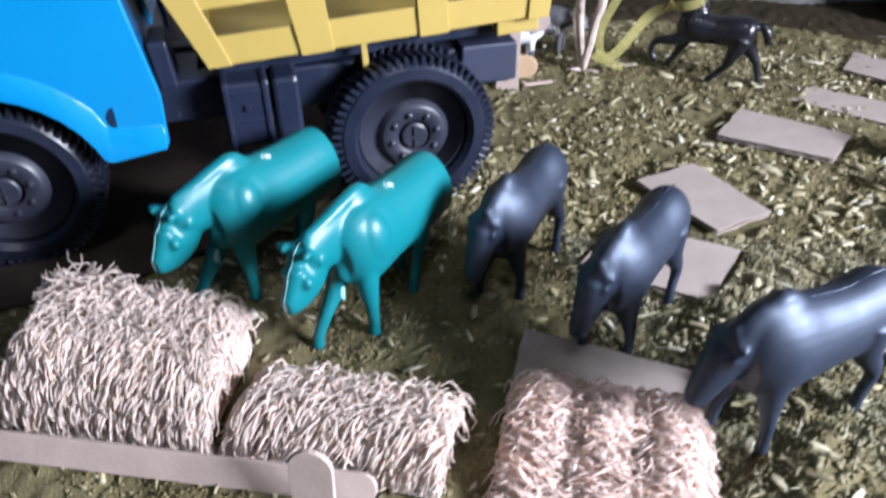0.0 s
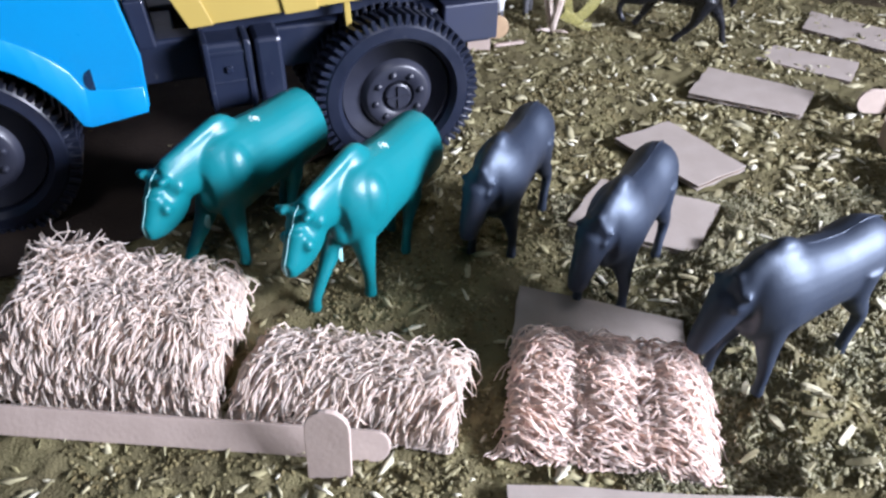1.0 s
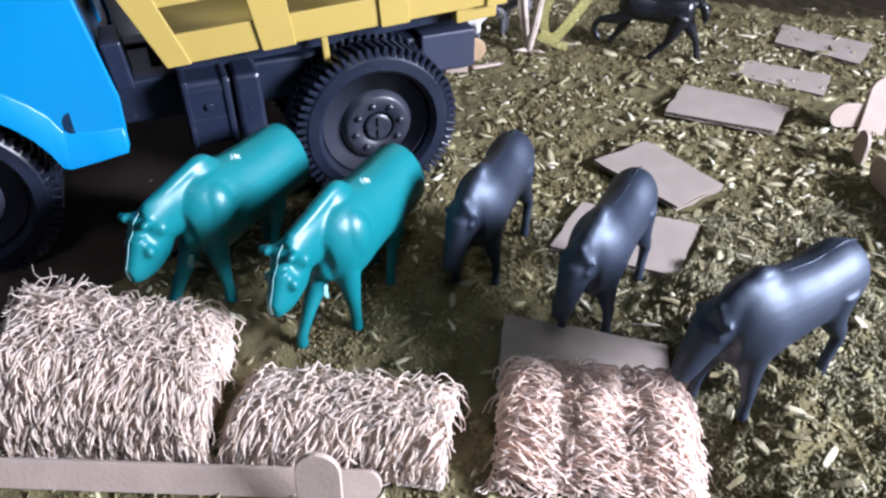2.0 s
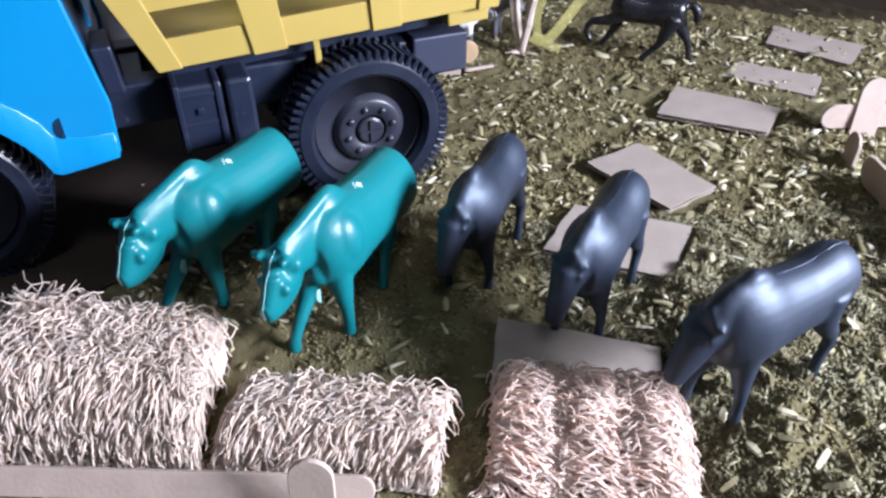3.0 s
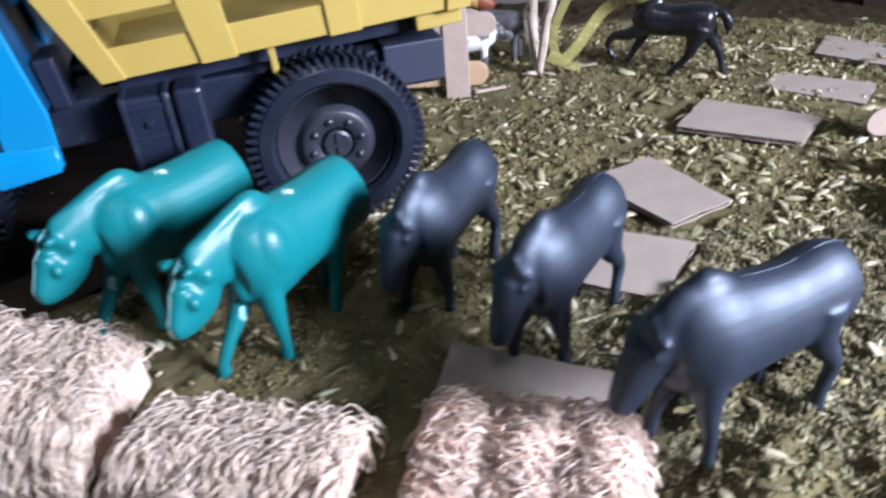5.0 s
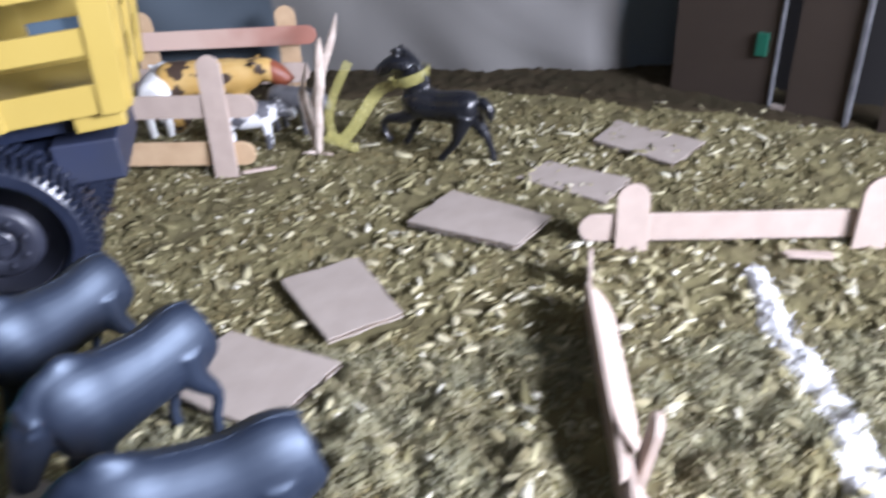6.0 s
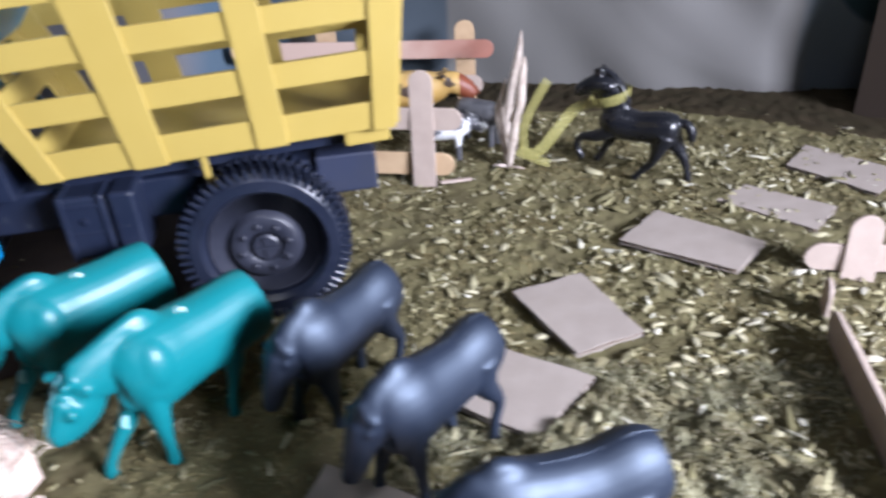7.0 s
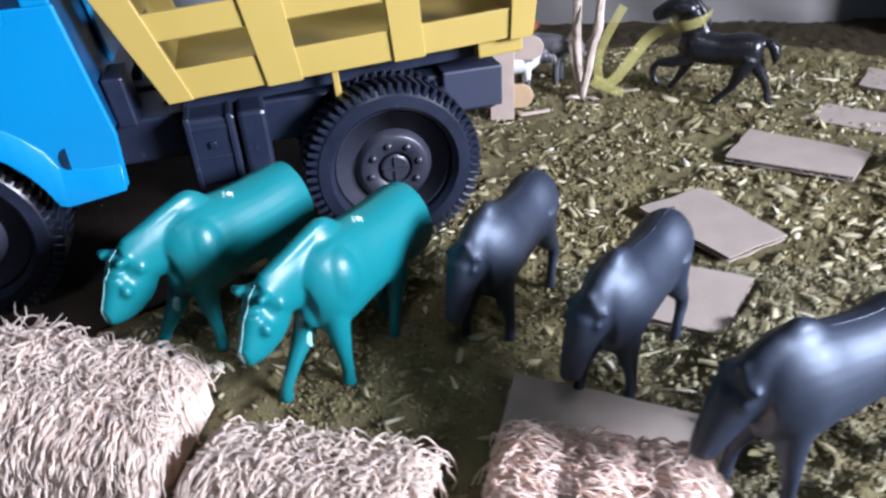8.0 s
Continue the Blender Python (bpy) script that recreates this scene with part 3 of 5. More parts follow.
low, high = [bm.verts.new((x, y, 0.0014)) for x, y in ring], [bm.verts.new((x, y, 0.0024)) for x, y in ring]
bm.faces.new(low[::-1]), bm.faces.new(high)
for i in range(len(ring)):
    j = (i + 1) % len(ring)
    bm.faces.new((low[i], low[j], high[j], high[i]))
tagged(part("brown_sheet", bm, M_SHEET), "thin dark brown sheet under and behind the truck, dusted with moss", "cardboard sheet", kind="structure")

# ---- hay mats ----


def hay_mat(label, p0, p1, depth, height, count, lean, ridges=0, back_rise=0.0, seed=1, fibre=None, shear=0.0):
    """A rolled piece of shaggy rug: front edge from p0 to p1, a backing and a pile of curled strands."""
    a, b2 = Vector((*p0, 0)), Vector((*p1, 0))
    x = (b2 - a).normalized()
    y = Vector((-x.y, x.x, 0))
    length = (b2 - a).length
    m = Matrix(((x.x, y.x, 0, a.x), (x.y, y.y, 0, a.y), (0, 0, 1, 0), (0, 0, 0, 1)))
    ob = thing("hay_mat", m, label, "rug piece", "hay mats")
    bm = bmesh.new()
    nx, ny = 24, 14
    grid = {}

    def top(u, v):
        w = math.sqrt(1 - (max(0.0, 1 - v / 0.5))**2)
        edge = min(1.0, min(u, 1 - u) / 0.06)
        h = height * 0.80 * (0.06 + 0.94 * w) * (0.86 + 0.14 * edge) + back_rise * v * (1 - u)
        if ridges:
            h *= 0.74 + 0.26 * abs(math.sin(math.pi * u * ridges)) ** 0.7
        return h

    for i in range(nx + 1):
        for j in range(ny + 1):
            u, v = i / nx, j / ny
            grid[i, j] = bm.verts.new((u * length - shear * v * depth, v * depth, top(u, v)))
    low = {(i, j): bm.verts.new((i / nx * length - shear * j / ny * depth, j / ny * depth, 0.0005)) for i in range(nx + 1) for j in range(ny + 1) if i in (0, nx) or j in (0, ny)}
    for i in range(nx):
        for j in range(ny):
            bm.faces.new((grid[i, j], grid[i + 1, j], grid[i + 1, j + 1], grid[i, j + 1]))
    for i in range(nx):
        bm.faces.new((low[i, 0], low[i + 1, 0], grid[i + 1, 0], grid[i, 0]))
        bm.faces.new((low[i + 1, ny], low[i, ny], grid[i, ny], grid[i + 1, ny]))
    for j in range(ny):
        bm.faces.new((low[0, j + 1], low[0, j], grid[0, j], grid[0, j + 1]))
        bm.faces.new((low[nx, j], low[nx, j + 1], grid[nx, j + 1], grid[nx, j]))
    part("backing", bm, M_BACKING, ob, "pinkish woven rug backing", True)
    r = np.random.default_rng(seed)
    segs, sides = 9, 4
    verts, faces = [], []
    run = depth * 0.5
    arc = math.pi / 2 * math.sqrt((run**2 + height**2) / 2)

    def skin(a, w, off):
        """The place a along the length and w over the top and down the front, off above the skin."""
        u = min(max(a / length, 0.0), 1.0)
        over = max(-a, a - length, 0.0)
        back = max(-w, 0.0)
        v = 1 - min(max(w / depth, 0.0), 1.0)
        z0 = top(u, max(v, 0.5))
        d = w - (depth - run)
        if d <= 0:
            q = np.array([a, depth - w, z0 + off])
        else:
            an = min(d / arc, 1.0) * math.pi / 2
            q = np.array([a, run - (run + off) * math.sin(an), (z0 + off) * math.cos(an)])
        if over > 0:
            side = -1 if a < 0 else 1
            q[0] = (0 if a < 0 else length) + side * min(over * 0.6, 0.004 + off)
            q[2] -= over * 0.8
        if back > 0:
            q[1], q[2] = depth + min(back, 0.003) + off * 0.5, q[2] - back * 0.8
        q[2] = max(q[2], 0.0006)
        q[0] -= shear * q[1]
        return q

    for _ in range(count):
        a, w = r.uniform(-0.004, length + 0.004), r.uniform(-0.003, depth - run + arc * 0.93)
        front = w > depth - run * 0.85
        if ridges:
            # combed sideways in rolls, hanging straight at the very front
            hang = w > depth - run + arc * 0.82
            ang = r.normal(0.1, 0.2) if hang else r.normal(1.32, 0.24) if r.uniform() < 0.92 else r.normal(-0.7, 0.6)
            curl = r.normal(0.0, 0.5)
            cell = length / ridges
            reach = r.uniform(0.008, 0.014) if hang else min(r.uniform(0.009, 0.018), (1.12 - (a / cell) % 1.0) * cell + 0.003)
        elif front:
            # rows of strands hanging side by side
            w = depth - run * 0.85 + round((w - depth + run * 0.85) / 0.0085) * 0.0085 + r.normal(0, 0.0012)
            ang = lean + 0.5 + 0.30 * float(lattice_noise(a, w, 0.018, seed + 7)) + r.normal(0, 0.17)
            curl = r.normal(-0.75, 0.40)
            reach = r.uniform(0.010, 0.016)
        else:
            ang = lean + 0.8 * float(lattice_noise(a, w, 0.018, seed + 7)) + r.normal(0, 0.65)
            curl = r.normal(0, 1.6)
            reach = r.uniform(0.009, 0.019)
        arch = r.uniform(0.0012, 0.0040)
        tip = r.uniform(0.0, 0.0022) if r.uniform() < 0.85 else r.uniform(0.002, 0.0050)
        if back_rise and a < 0.020 and w < 0.008:
            tip += r.uniform(0.002, 0.009)
        lift = r.uniform(0.0, 0.0016)
        rad = r.uniform(0.00031, 0.00048)
        pts = []
        for t in range(segs + 1):
            f = t / segs
            pts.append(skin(a, w, lift + arch * math.sin(math.pi * min(f * 1.15, 1.0)) + tip * f * f) + r.normal(0, 0.00016, 3))
            ang += curl / segs + r.normal(0, 0.11 if front else 0.2)
            a += reach / segs * math.sin(ang)
            w += reach / segs * math.cos(ang)
        base = len(verts)
        for s, q in enumerate(pts):
            t = (pts[min(s + 1, segs)] - pts[max(s - 1, 0)])
            t = t / (np.linalg.norm(t) + 1e-9)
            e1 = np.cross(t, (0.3, 0.2, 0.9))
            e1 /= np.linalg.norm(e1) + 1e-9
            e2 = np.cross(t, e1)
            w = rad * (1 - 0.45 * (s / segs) ** 2)
            for c in range(sides):
                an = c * math.tau / sides
                verts.append(q + w * (math.cos(an) * e1 + math.sin(an) * e2))
        for s in range(segs):
            for c in range(sides):
                d1 = (c + 1) % sides
                faces.append((base + s * sides + c, base + s * sides + d1, base + (s + 1) * sides + d1, base + (s + 1) * sides + c))
        faces.append(tuple(base + segs * sides + c for c in range(sides)))
    pile = new("pile", mesh_from_arrays("pile", np.array(verts), np.array(faces), fibre or M_FIBRE, True))
    pile.parent = ob
    tagged(pile, "tangled pale beige strands", kind="stuff")
    return ob


hay_mat("large shaggy beige rug piece laid as a hay bale", (-0.1225, 0.2320), (-0.0425, 0.2180), 0.0525, 0.028, 2350, -0.08, 0, 0.006, 31, shear=0.10)
hay_mat("narrow shaggy beige rug piece laid as a hay bale", (-0.0325, 0.2180), (0.0415, 0.2045), 0.0290, 0.0175, 1180, -0.30, 0, 0.0, 32, shear=-0.10)
hay_mat("shaggy pinkish rug piece with three rolls as hay", (0.0615, 0.2015), (0.1265, 0.1885), 0.0430, 0.017, 1600, 0.0, 3, 0.0, 33, M_ROSE)

# ---- stick fences ----


def stick(length, width, thick, round_a=True, round_b=True):
    """A flat craft stick along x, standing on edge in z, from x=0."""
    pts = []
    r = width / 2
    if round_b:
        pts += [(length - r + r * math.sin(a), r - r * math.cos(a)) for a in np.linspace(0, math.pi, 11)]
    else:
        pts += [(length, 0), (length, width)]
    if round_a:
        pts += [(r - r * math.sin(a), r + r * math.cos(a)) for a in np.linspace(0, math.pi, 11)]
    else:
        pts += [(0, width), (0, 0)]
    return prism(pts, -thick / 2, thick / 2, 0.0003)


def rail_between(name, parent, a, b2, z, width, mat, ra=True, rb=True, thick=0.002, lean=0.0, label=""):
    d = Vector(b2) - Vector(a)
    return part(name, stick(d.length, width, thick, ra, rb), mat, parent, label, at=pose(a[0], a[1], z, lean, 0, math.degrees(math.atan2(d.y, d.x))))


def post_at(parent, x, y, height, width, rz, mat=None, lean=(0, 0), thick=0.002, name="post", label="", z=-0.002):
    return part(name, stick(height, width, thick, False, True), mat or M_STICK, parent, label,
                at=pose(x, y, z, 0, 0, rz) @ pose(0, 0, 0, lean[0], lean[1], 0) @ pose(width / 2, 0, 0, 0, -90, 0))


front_fence = thing("stick_fence", Matrix(), "low craft-stick fence in front of the hay", "fence", "stick fences")
rail_between("rail", front_fence, (-0.21, 0.2240), (0.0215, 0.1975), -0.0008, 0.0108, M_STICK, thick=0.0022, lean=-30)
post_at(front_fence, 0.0015, 0.1925, 0.030, 0.0150, -7, lean=(-8, 0))

pen = thing("stick_fence", Matrix(), "pale craft-stick pen fence standing on the moss", "fence", "stick fences")
rail_between("rail", pen, (0.2965, 0.4385), (0.455, 0.4330), 0.003, 0.0155, M_STICK)
post_at(pen, 0.3235, 0.4345, 0.038, 0.0165, -3, lean=(-4, 0))
post_at(pen, 0.4420, 0.4295, 0.040, 0.0165, -3)
post_at(pen, 0.2975, 0.4020, 0.0215, 0.0140, 83)
rail_between("rail", pen, (0.2935, 0.3830), (0.2895, 0.2640), 0.0010, 0.0175, M_STICK, thick=0.0024)
rail_between("rail", pen, (0.2930, 0.2820), (0.2880, 0.1900), -0.001, 0.0165, M_STICK, thick=0.0024)
rail_between("rail", pen, (0.3045, 0.3800), (0.3005, 0.2860), 0.0008, 0.0185, M_STICK, lean=36)
rail_between("rail", pen, (0.3000, 0.2700), (0.2975, 0.1900), -0.0008, 0.0180, M_STICK, lean=36)
post_at(pen, 0.2975, 0.2800, 0.0320, 0.0110, 85, lean=(9, 0), thick=0.003)


def wood_scrap(a, b2, width):
    """A short piece of craft stick lying flat."""
    d = Vector(b2) - Vector(a)
    ob = part("wood_scrap", stick(d.length, width, 0.0018, True, False), M_STICK, at=pose(a[0], a[1], 0.0022, 82, 0, math.degrees(math.atan2(d.y, d.x))))
    tagged(ob, "short broken piece of pale craft stick on the moss", "wood scrap", "wood scraps")


wood_scrap((0.3960, 0.4230), (0.4190, 0.4195), 0.0070)
wood_scrap((0.0875, 0.5455), (0.1090, 0.5520), 0.0040)

corral = thing("stick_fence", Matrix(), "craft-stick corral fence behind the truck", "fence", "stick fences")
rail_between("rail", corral, (-0.06, 0.5600), (0.0985, 0.5490), 0.0055, 0.0165, M_STICKD, label="darker stained lower rail")
rail_between("rail", corral, (-0.06, 0.5600), (0.1050, 0.5490), 0.0385, 0.0155, M_STICK)
post_at(corral, 0.0775, 0.5455, 0.0815, 0.0160, -4, lean=(-5, 0))
back_fence = thing("stick_fence", Matrix(), "red-stained craft-stick fence at the back of the corral", "fence", "stick fences")
rail_between("rail", back_fence, (-0.12, 0.7150), (0.1150, 0.7120), 0.040, 0.0155, M_RED)
rail_between("rail", back_fence, (-0.12, 0.7150), (0.1050, 0.7120), 0.008, 0.017, M_STICK)
post_at(back_fence, 0.090, 0.7170, 0.073, 0.017, 0, M_STICKD)
post_at(back_fence, -0.032, 0.7190, 0.073, 0.018, 0, M_STICKD)

# ---- toy animals ----


def bull_mesh(name, mat, green):
    """A standing zebu bull with a hump, head held low; x ahead, front hooves under x=0."""
    bm = bmesh.new()
    if green:
        body = [(-74, 0, 41.5), (-68, 0, 42), (-60, 0, 42.2), (-45, 0, 42), (-31, 0, 42), (-19, 0, 42), (-11, 0, 41.5), (-6, 0, 41), (-3, 0, 40.5)]
        bsize = [(12.4, 16.8), (12.8, 17.4), (13.2, 18.2), (13.4, 18.2), (13.6, 19), (14.2, 20.5), (13, 19.5), (10.2, 16.5), (7, 12)]
        neck = [(-19, -0.5, 53), (-12, -1, 52), (-4, -2, 50.5), (4, -3.2, 49), (11, -4.2, 48)]
        nsize = [(5, 11), (5.6, 12.2), (5.6, 12), (5.6, 11), (5.4, 9)]
        face, tilt = [(15.5, -5, 57.5), (18.6, -4.9, 51.5), (21.6, -4.8, 46), (24.8, -4.7, 40.5), (27.2, -4.6, 36.5), (28.0, -4.5, 34.5)], (0.88, 0, 0.48)
        hsize = [(4.6, 6.5), (6.2, 10.6), (6.0, 11.6), (5.0, 9.6), (3.9, 6.4), (2.6, 3.6)]
        hump, sh, lx = (-18, -0.5, 58.5), -12, -53
        crest = [(-26, 0, 60), (-19, -0.5, 64.2), (-11, -1, 63), (0, -2.2, 59.5), (10, -4, 56.5)]
        chest = (-9, 0, 35)
        fore = {-1: (8.0, -6.6), 1: (-11.0, 8.5)}
        hind = {-1: (-55, -7.5), 1: (-44, 7.0)}
        fsize = [6.6, 4.6, 2.9, 2.6, 3.0]
    else:
        body = [(-53, 0, 40), (-51.5, 0, 39.8), (-43, 0, 39), (-30, 0, 37.5), (-15, 0, 37.5), (-4, 0, 38), (3, 0, 37.5), (8, 0, 36.5)]
        bsize = [(7, 9.5), (9.4, 13), (11.2, 16), (10.9, 15.4), (11.4, 17), (12.2, 19.5), (10.2, 18.5), (6.6, 13)]
        neck = [(-5, 0, 46), (0, 0, 45), (5, -0.6, 43.5), (10, -1.4, 42), (14, -2, 41.5)]
        nsize = [(5.6, 11), (6.6, 14), (6.4, 13.2), (5.8, 10.8), (5.4, 8)]
        face, tilt = [(15.0, -2.4, 50.5), (17.6, -2.8, 44.5), (19.8, -3.3, 38), (21.8, -3.7, 31.0), (23.2, -4.0, 25), (23.6, -4.0, 21)], (0.93, 0, 0.36)
        hsize = [(4.8, 5.2), (6.6, 7.8), (6.0, 7.4), (4.9, 6.0), (4.1, 4.8), (3.2, 3.8)]
        hump, sh, lx = (-2, 0, 52), -2, -45
        crest = [(-12, 0, 52.5), (-3, 0, 57.6), (2, -0.3, 55.8), (8, -1, 52.4), (14, -2, 49)]
        chest = (1, 0, 31)
        fore = {-1: (5.0, -8.0), 1: (-1.5, 9.0)}
        hind = {-1: (-37, -8.5), 1: (-43, 9.5)}
        fsize = [6.4, 4.2, 2.5, 2.1, 2.5]
    head = [tuple(Vector(p) - Vector(tilt) * h[1]) for p, h in zip(face, hsize)]
    tube(bm, mm(body), rmm(bsize), 28, fine=5)
    tube(bm, mm(neck), rmm(nsize), 24, fine=4)
    tube(bm, mm(head), rmm(hsize), 24, fine=4)
    ball(bm, mm([hump])[0], 7.5 * MM, (1.35, 0.74, 0.95), 20)
    tube(bm, mm(crest), rmm([2.0, 3.2, 3.2, 3.0, 2.4]), 12, fine=4)
    ball(bm, mm([chest])[0], 9.0 * MM, (0.85, 0.55, 1.05), 20)
    ex, ey, ez = face[1]
    for s in (-1, 1):
        if green:
            ball(bm, mm([(sh - 4, s * 4.6, 45)])[0], 12.0 * MM, (0.85, 0.86, 1.2), 20)
        else:
            ball(bm, mm([(sh - 3, s * 2.4, 40)])[0], 10.0 * MM, (1.1, 0.84, 1.5), 20)
        fx, fy = fore[s]
        top_z = 34 if green else 31
        tube(bm, mm([(sh, s * 5.2, top_z + 3), (sh * 0.75 + fx * 0.25, s * 6.6, top_z * 0.66), (sh * 0.3 + fx * 0.7, fy * 0.97, 12), (fx - 0.4, fy, 4), (fx, fy, -1)]), rmm(fsize), 16, (1, 0, 0), 3)
        hx, hy = hind[s]
        tube(bm, mm([(lx + 5, s * 4.6, 39), (lx + 4, s * 6.8, 27), (hx - 3.5, hy * 0.96, 17), (hx - 0.5, hy, 7), (hx, hy, -1)]), rmm([8.2, 5.4, 2.8, 2.2, 2.6]), 16, (1, 0, 0), 3)
        if green:
            # stub of a horn, brow, eye and cheek knobs
            reach = 9.5 if s < 0 else 4.6
            tube(bm, mm([(ex - 7, ey + s * 4, ez + 0.5), (ex - 5, ey + s * (reach + 4) / 2, ez + 1.0), (ex - 3.4, ey + s * reach, ez + 1.3)]), rmm([2.2, 1.8, 1.7]), 10)
            ball(bm, mm([(ex - 4.0, ey + s * 5.4, ez + 1.6)])[0], 2.4 * MM, (1.3, 0.7, 0.8))
            ball(bm, mm([(ex - 2.5, ey + s * 5.6, ez - 10.0)])[0], 2.5 * MM, (1, 0.9, 1.15))
            tube(bm, mm([(ex - 12, ey + s * 4.4, ez - 1.5), (ex - 10, ey + s * 6.4, ez - 4.0), (ex - 8.6, ey + s * 7.0, ez - 5.5)]), rmm([1.8, 1.9, 1.0]), 10)
        else:
            tube(bm, mm([(ex - 7, ey + s * 3.5, ez + 1), (ex - 5, ey + s * 5.8, ez + 0.8), (ex - 4, ey + s * 7.6, ez + 0.6)]), rmm([1.9, 1.6, 0.9]), 10)
            ball(bm, mm([(ex - 3.5, ey + s * 5.2, ez - 3.5)])[0], 2.2 * MM, (1.1, 0.75, 1.0))
    # tail against the rump
    ex, bz = body[0][0], body[0][2]
    tube(bm, mm([(ex + 0.8, 0, bz + 4), (ex + 0.2, 0, bz - 3), (ex + 0.4, 0, 32), (ex + 0.8, 0, 24)]), rmm([1.0, 1.5, 1.3, 1.6]), 8, (0, 1, 0))
    if green:
        # raised spine towards the tail
        tube(bm, mm([(-44, 0, 57.8), (-54, 0, 57.4), (-63, 0, 56.8), (-70, 0, 56.2)]), rmm([2.4, 2.8, 2.8, 2.6]), 12)
    # moulding seam along the back
    tube(bm, mm([(x, y, z + h[1] - 0.3) for (x, y, z), h in list(zip(body, bsize))[2:6]]), rmm([0.7] * 4), 6, fine=3)
    me = fused(bm, name, mat, 0.0008, 6 if green else 8)
    if green:
        # rump cut off square, sunken eye sockets
        for v in me.vertices:
            v.co.x = max(v.co.x, -0.0690 + 0.12 * (v.co.z - 0.044))
        for s in (-1, 1):
            eye = Vector(mm([(face[1][0] - 5.0, face[1][1] + s * 6.2, face[1][2] - 4.6)])[0])
            for v in me.vertices:
                d = (v.co - eye).length / (3.4 * MM)
                if d < 2.5:
                    v.co.y -= s * 2.2 * MM * math.exp(-d * d)
    if green:
        # pale flash left along the mould line of the face
        bm = bmesh.new()
        bm.from_mesh(me)
        old = set(bm.faces)
        line = [tuple(Vector(p) + Vector(tilt) * (0.1 - 0.5 * (k == 0))) for k, p in enumerate(face)] + [(26.0, -4.5, 31.4), (22.5, -4.5, 31.2)]
        skin = np.array([v.co for v in me.vertices])
        path = []
        for p in resampled([Vector(q) for q in mm(line)], [0.001] * len(line), 3)[0]:
            near = skin[np.argsort(((skin - np.array(p)) ** 2).sum(1))[:6]].mean(0)
            path.append((near[0] + 0.0001, -0.0046, near[2]))
        tube(bm, path, [0.00012] + [0.00026] * (len(path) - 2) + [0.00012], 6)
        # ragged scrap of flash under the chest
        tube(bm, mm([(-1, 2.5, 29), (0.5, 3.0, 26), (0, 3.6, 23.5)]), rmm([(1.2, 0.5), (1.8, 0.5), (0.5, 0.3)]), 6, (0, 1, 0), 2)
        for f in bm.faces:
            if f not in old:
                f.material_index = 1
        bm.to_mesh(me)
        bm.free()
        me.materials.append(M_SEAM)
        me.shade_smooth()
    else:
        bm = bmesh.new()
        bm.from_mesh(me)
        tube(bm, mm([(x, 0.2, z + h[1] - 0.15) for (x, y, z), h in list(zip(body, bsize))[1:6]]), rmm([0.25, 0.4, 0.4, 0.4, 0.2]), 6, fine=3)
        bm.to_mesh(me)
        bm.free()
        me.shade_smooth()
    return me


GREEN_BULL, BLACK_BULL = bull_mesh("toy_bull", M_GREEN, True), bull_mesh("toy_bull", M_BLACK, False)


def bull(me, x, y, heading, label, scale=1.0, z=0.0):
    ob = new("toy_bull", me)
    ob.matrix_basis = pose(x, y, z, 0, 0, heading) @ Matrix.Scale(scale, 4)
    return tagged(ob, label, "toy animal", "toy bulls")


bull(GREEN_BULL, -0.0585, 0.3005, 236, "glossy teal-green plastic toy bull beside the truck", z=0.002)
bull(GREEN_BULL, -0.0015, 0.2790, 240, "glossy teal-green plastic toy bull facing the hay")
bull(BLACK_BULL, 0.0662, 0.3120, 243, "satin black plastic toy bull near the rear wheel", 1.01)
bull(BLACK_BULL, 0.1090, 0.2760, 236, "satin black plastic toy bull at the hay mat", 1.02)
bull(BLACK_BULL, 0.1475, 0.2245, 207, "satin black plastic toy bull bending over the hay", 1.04, 0.0085)


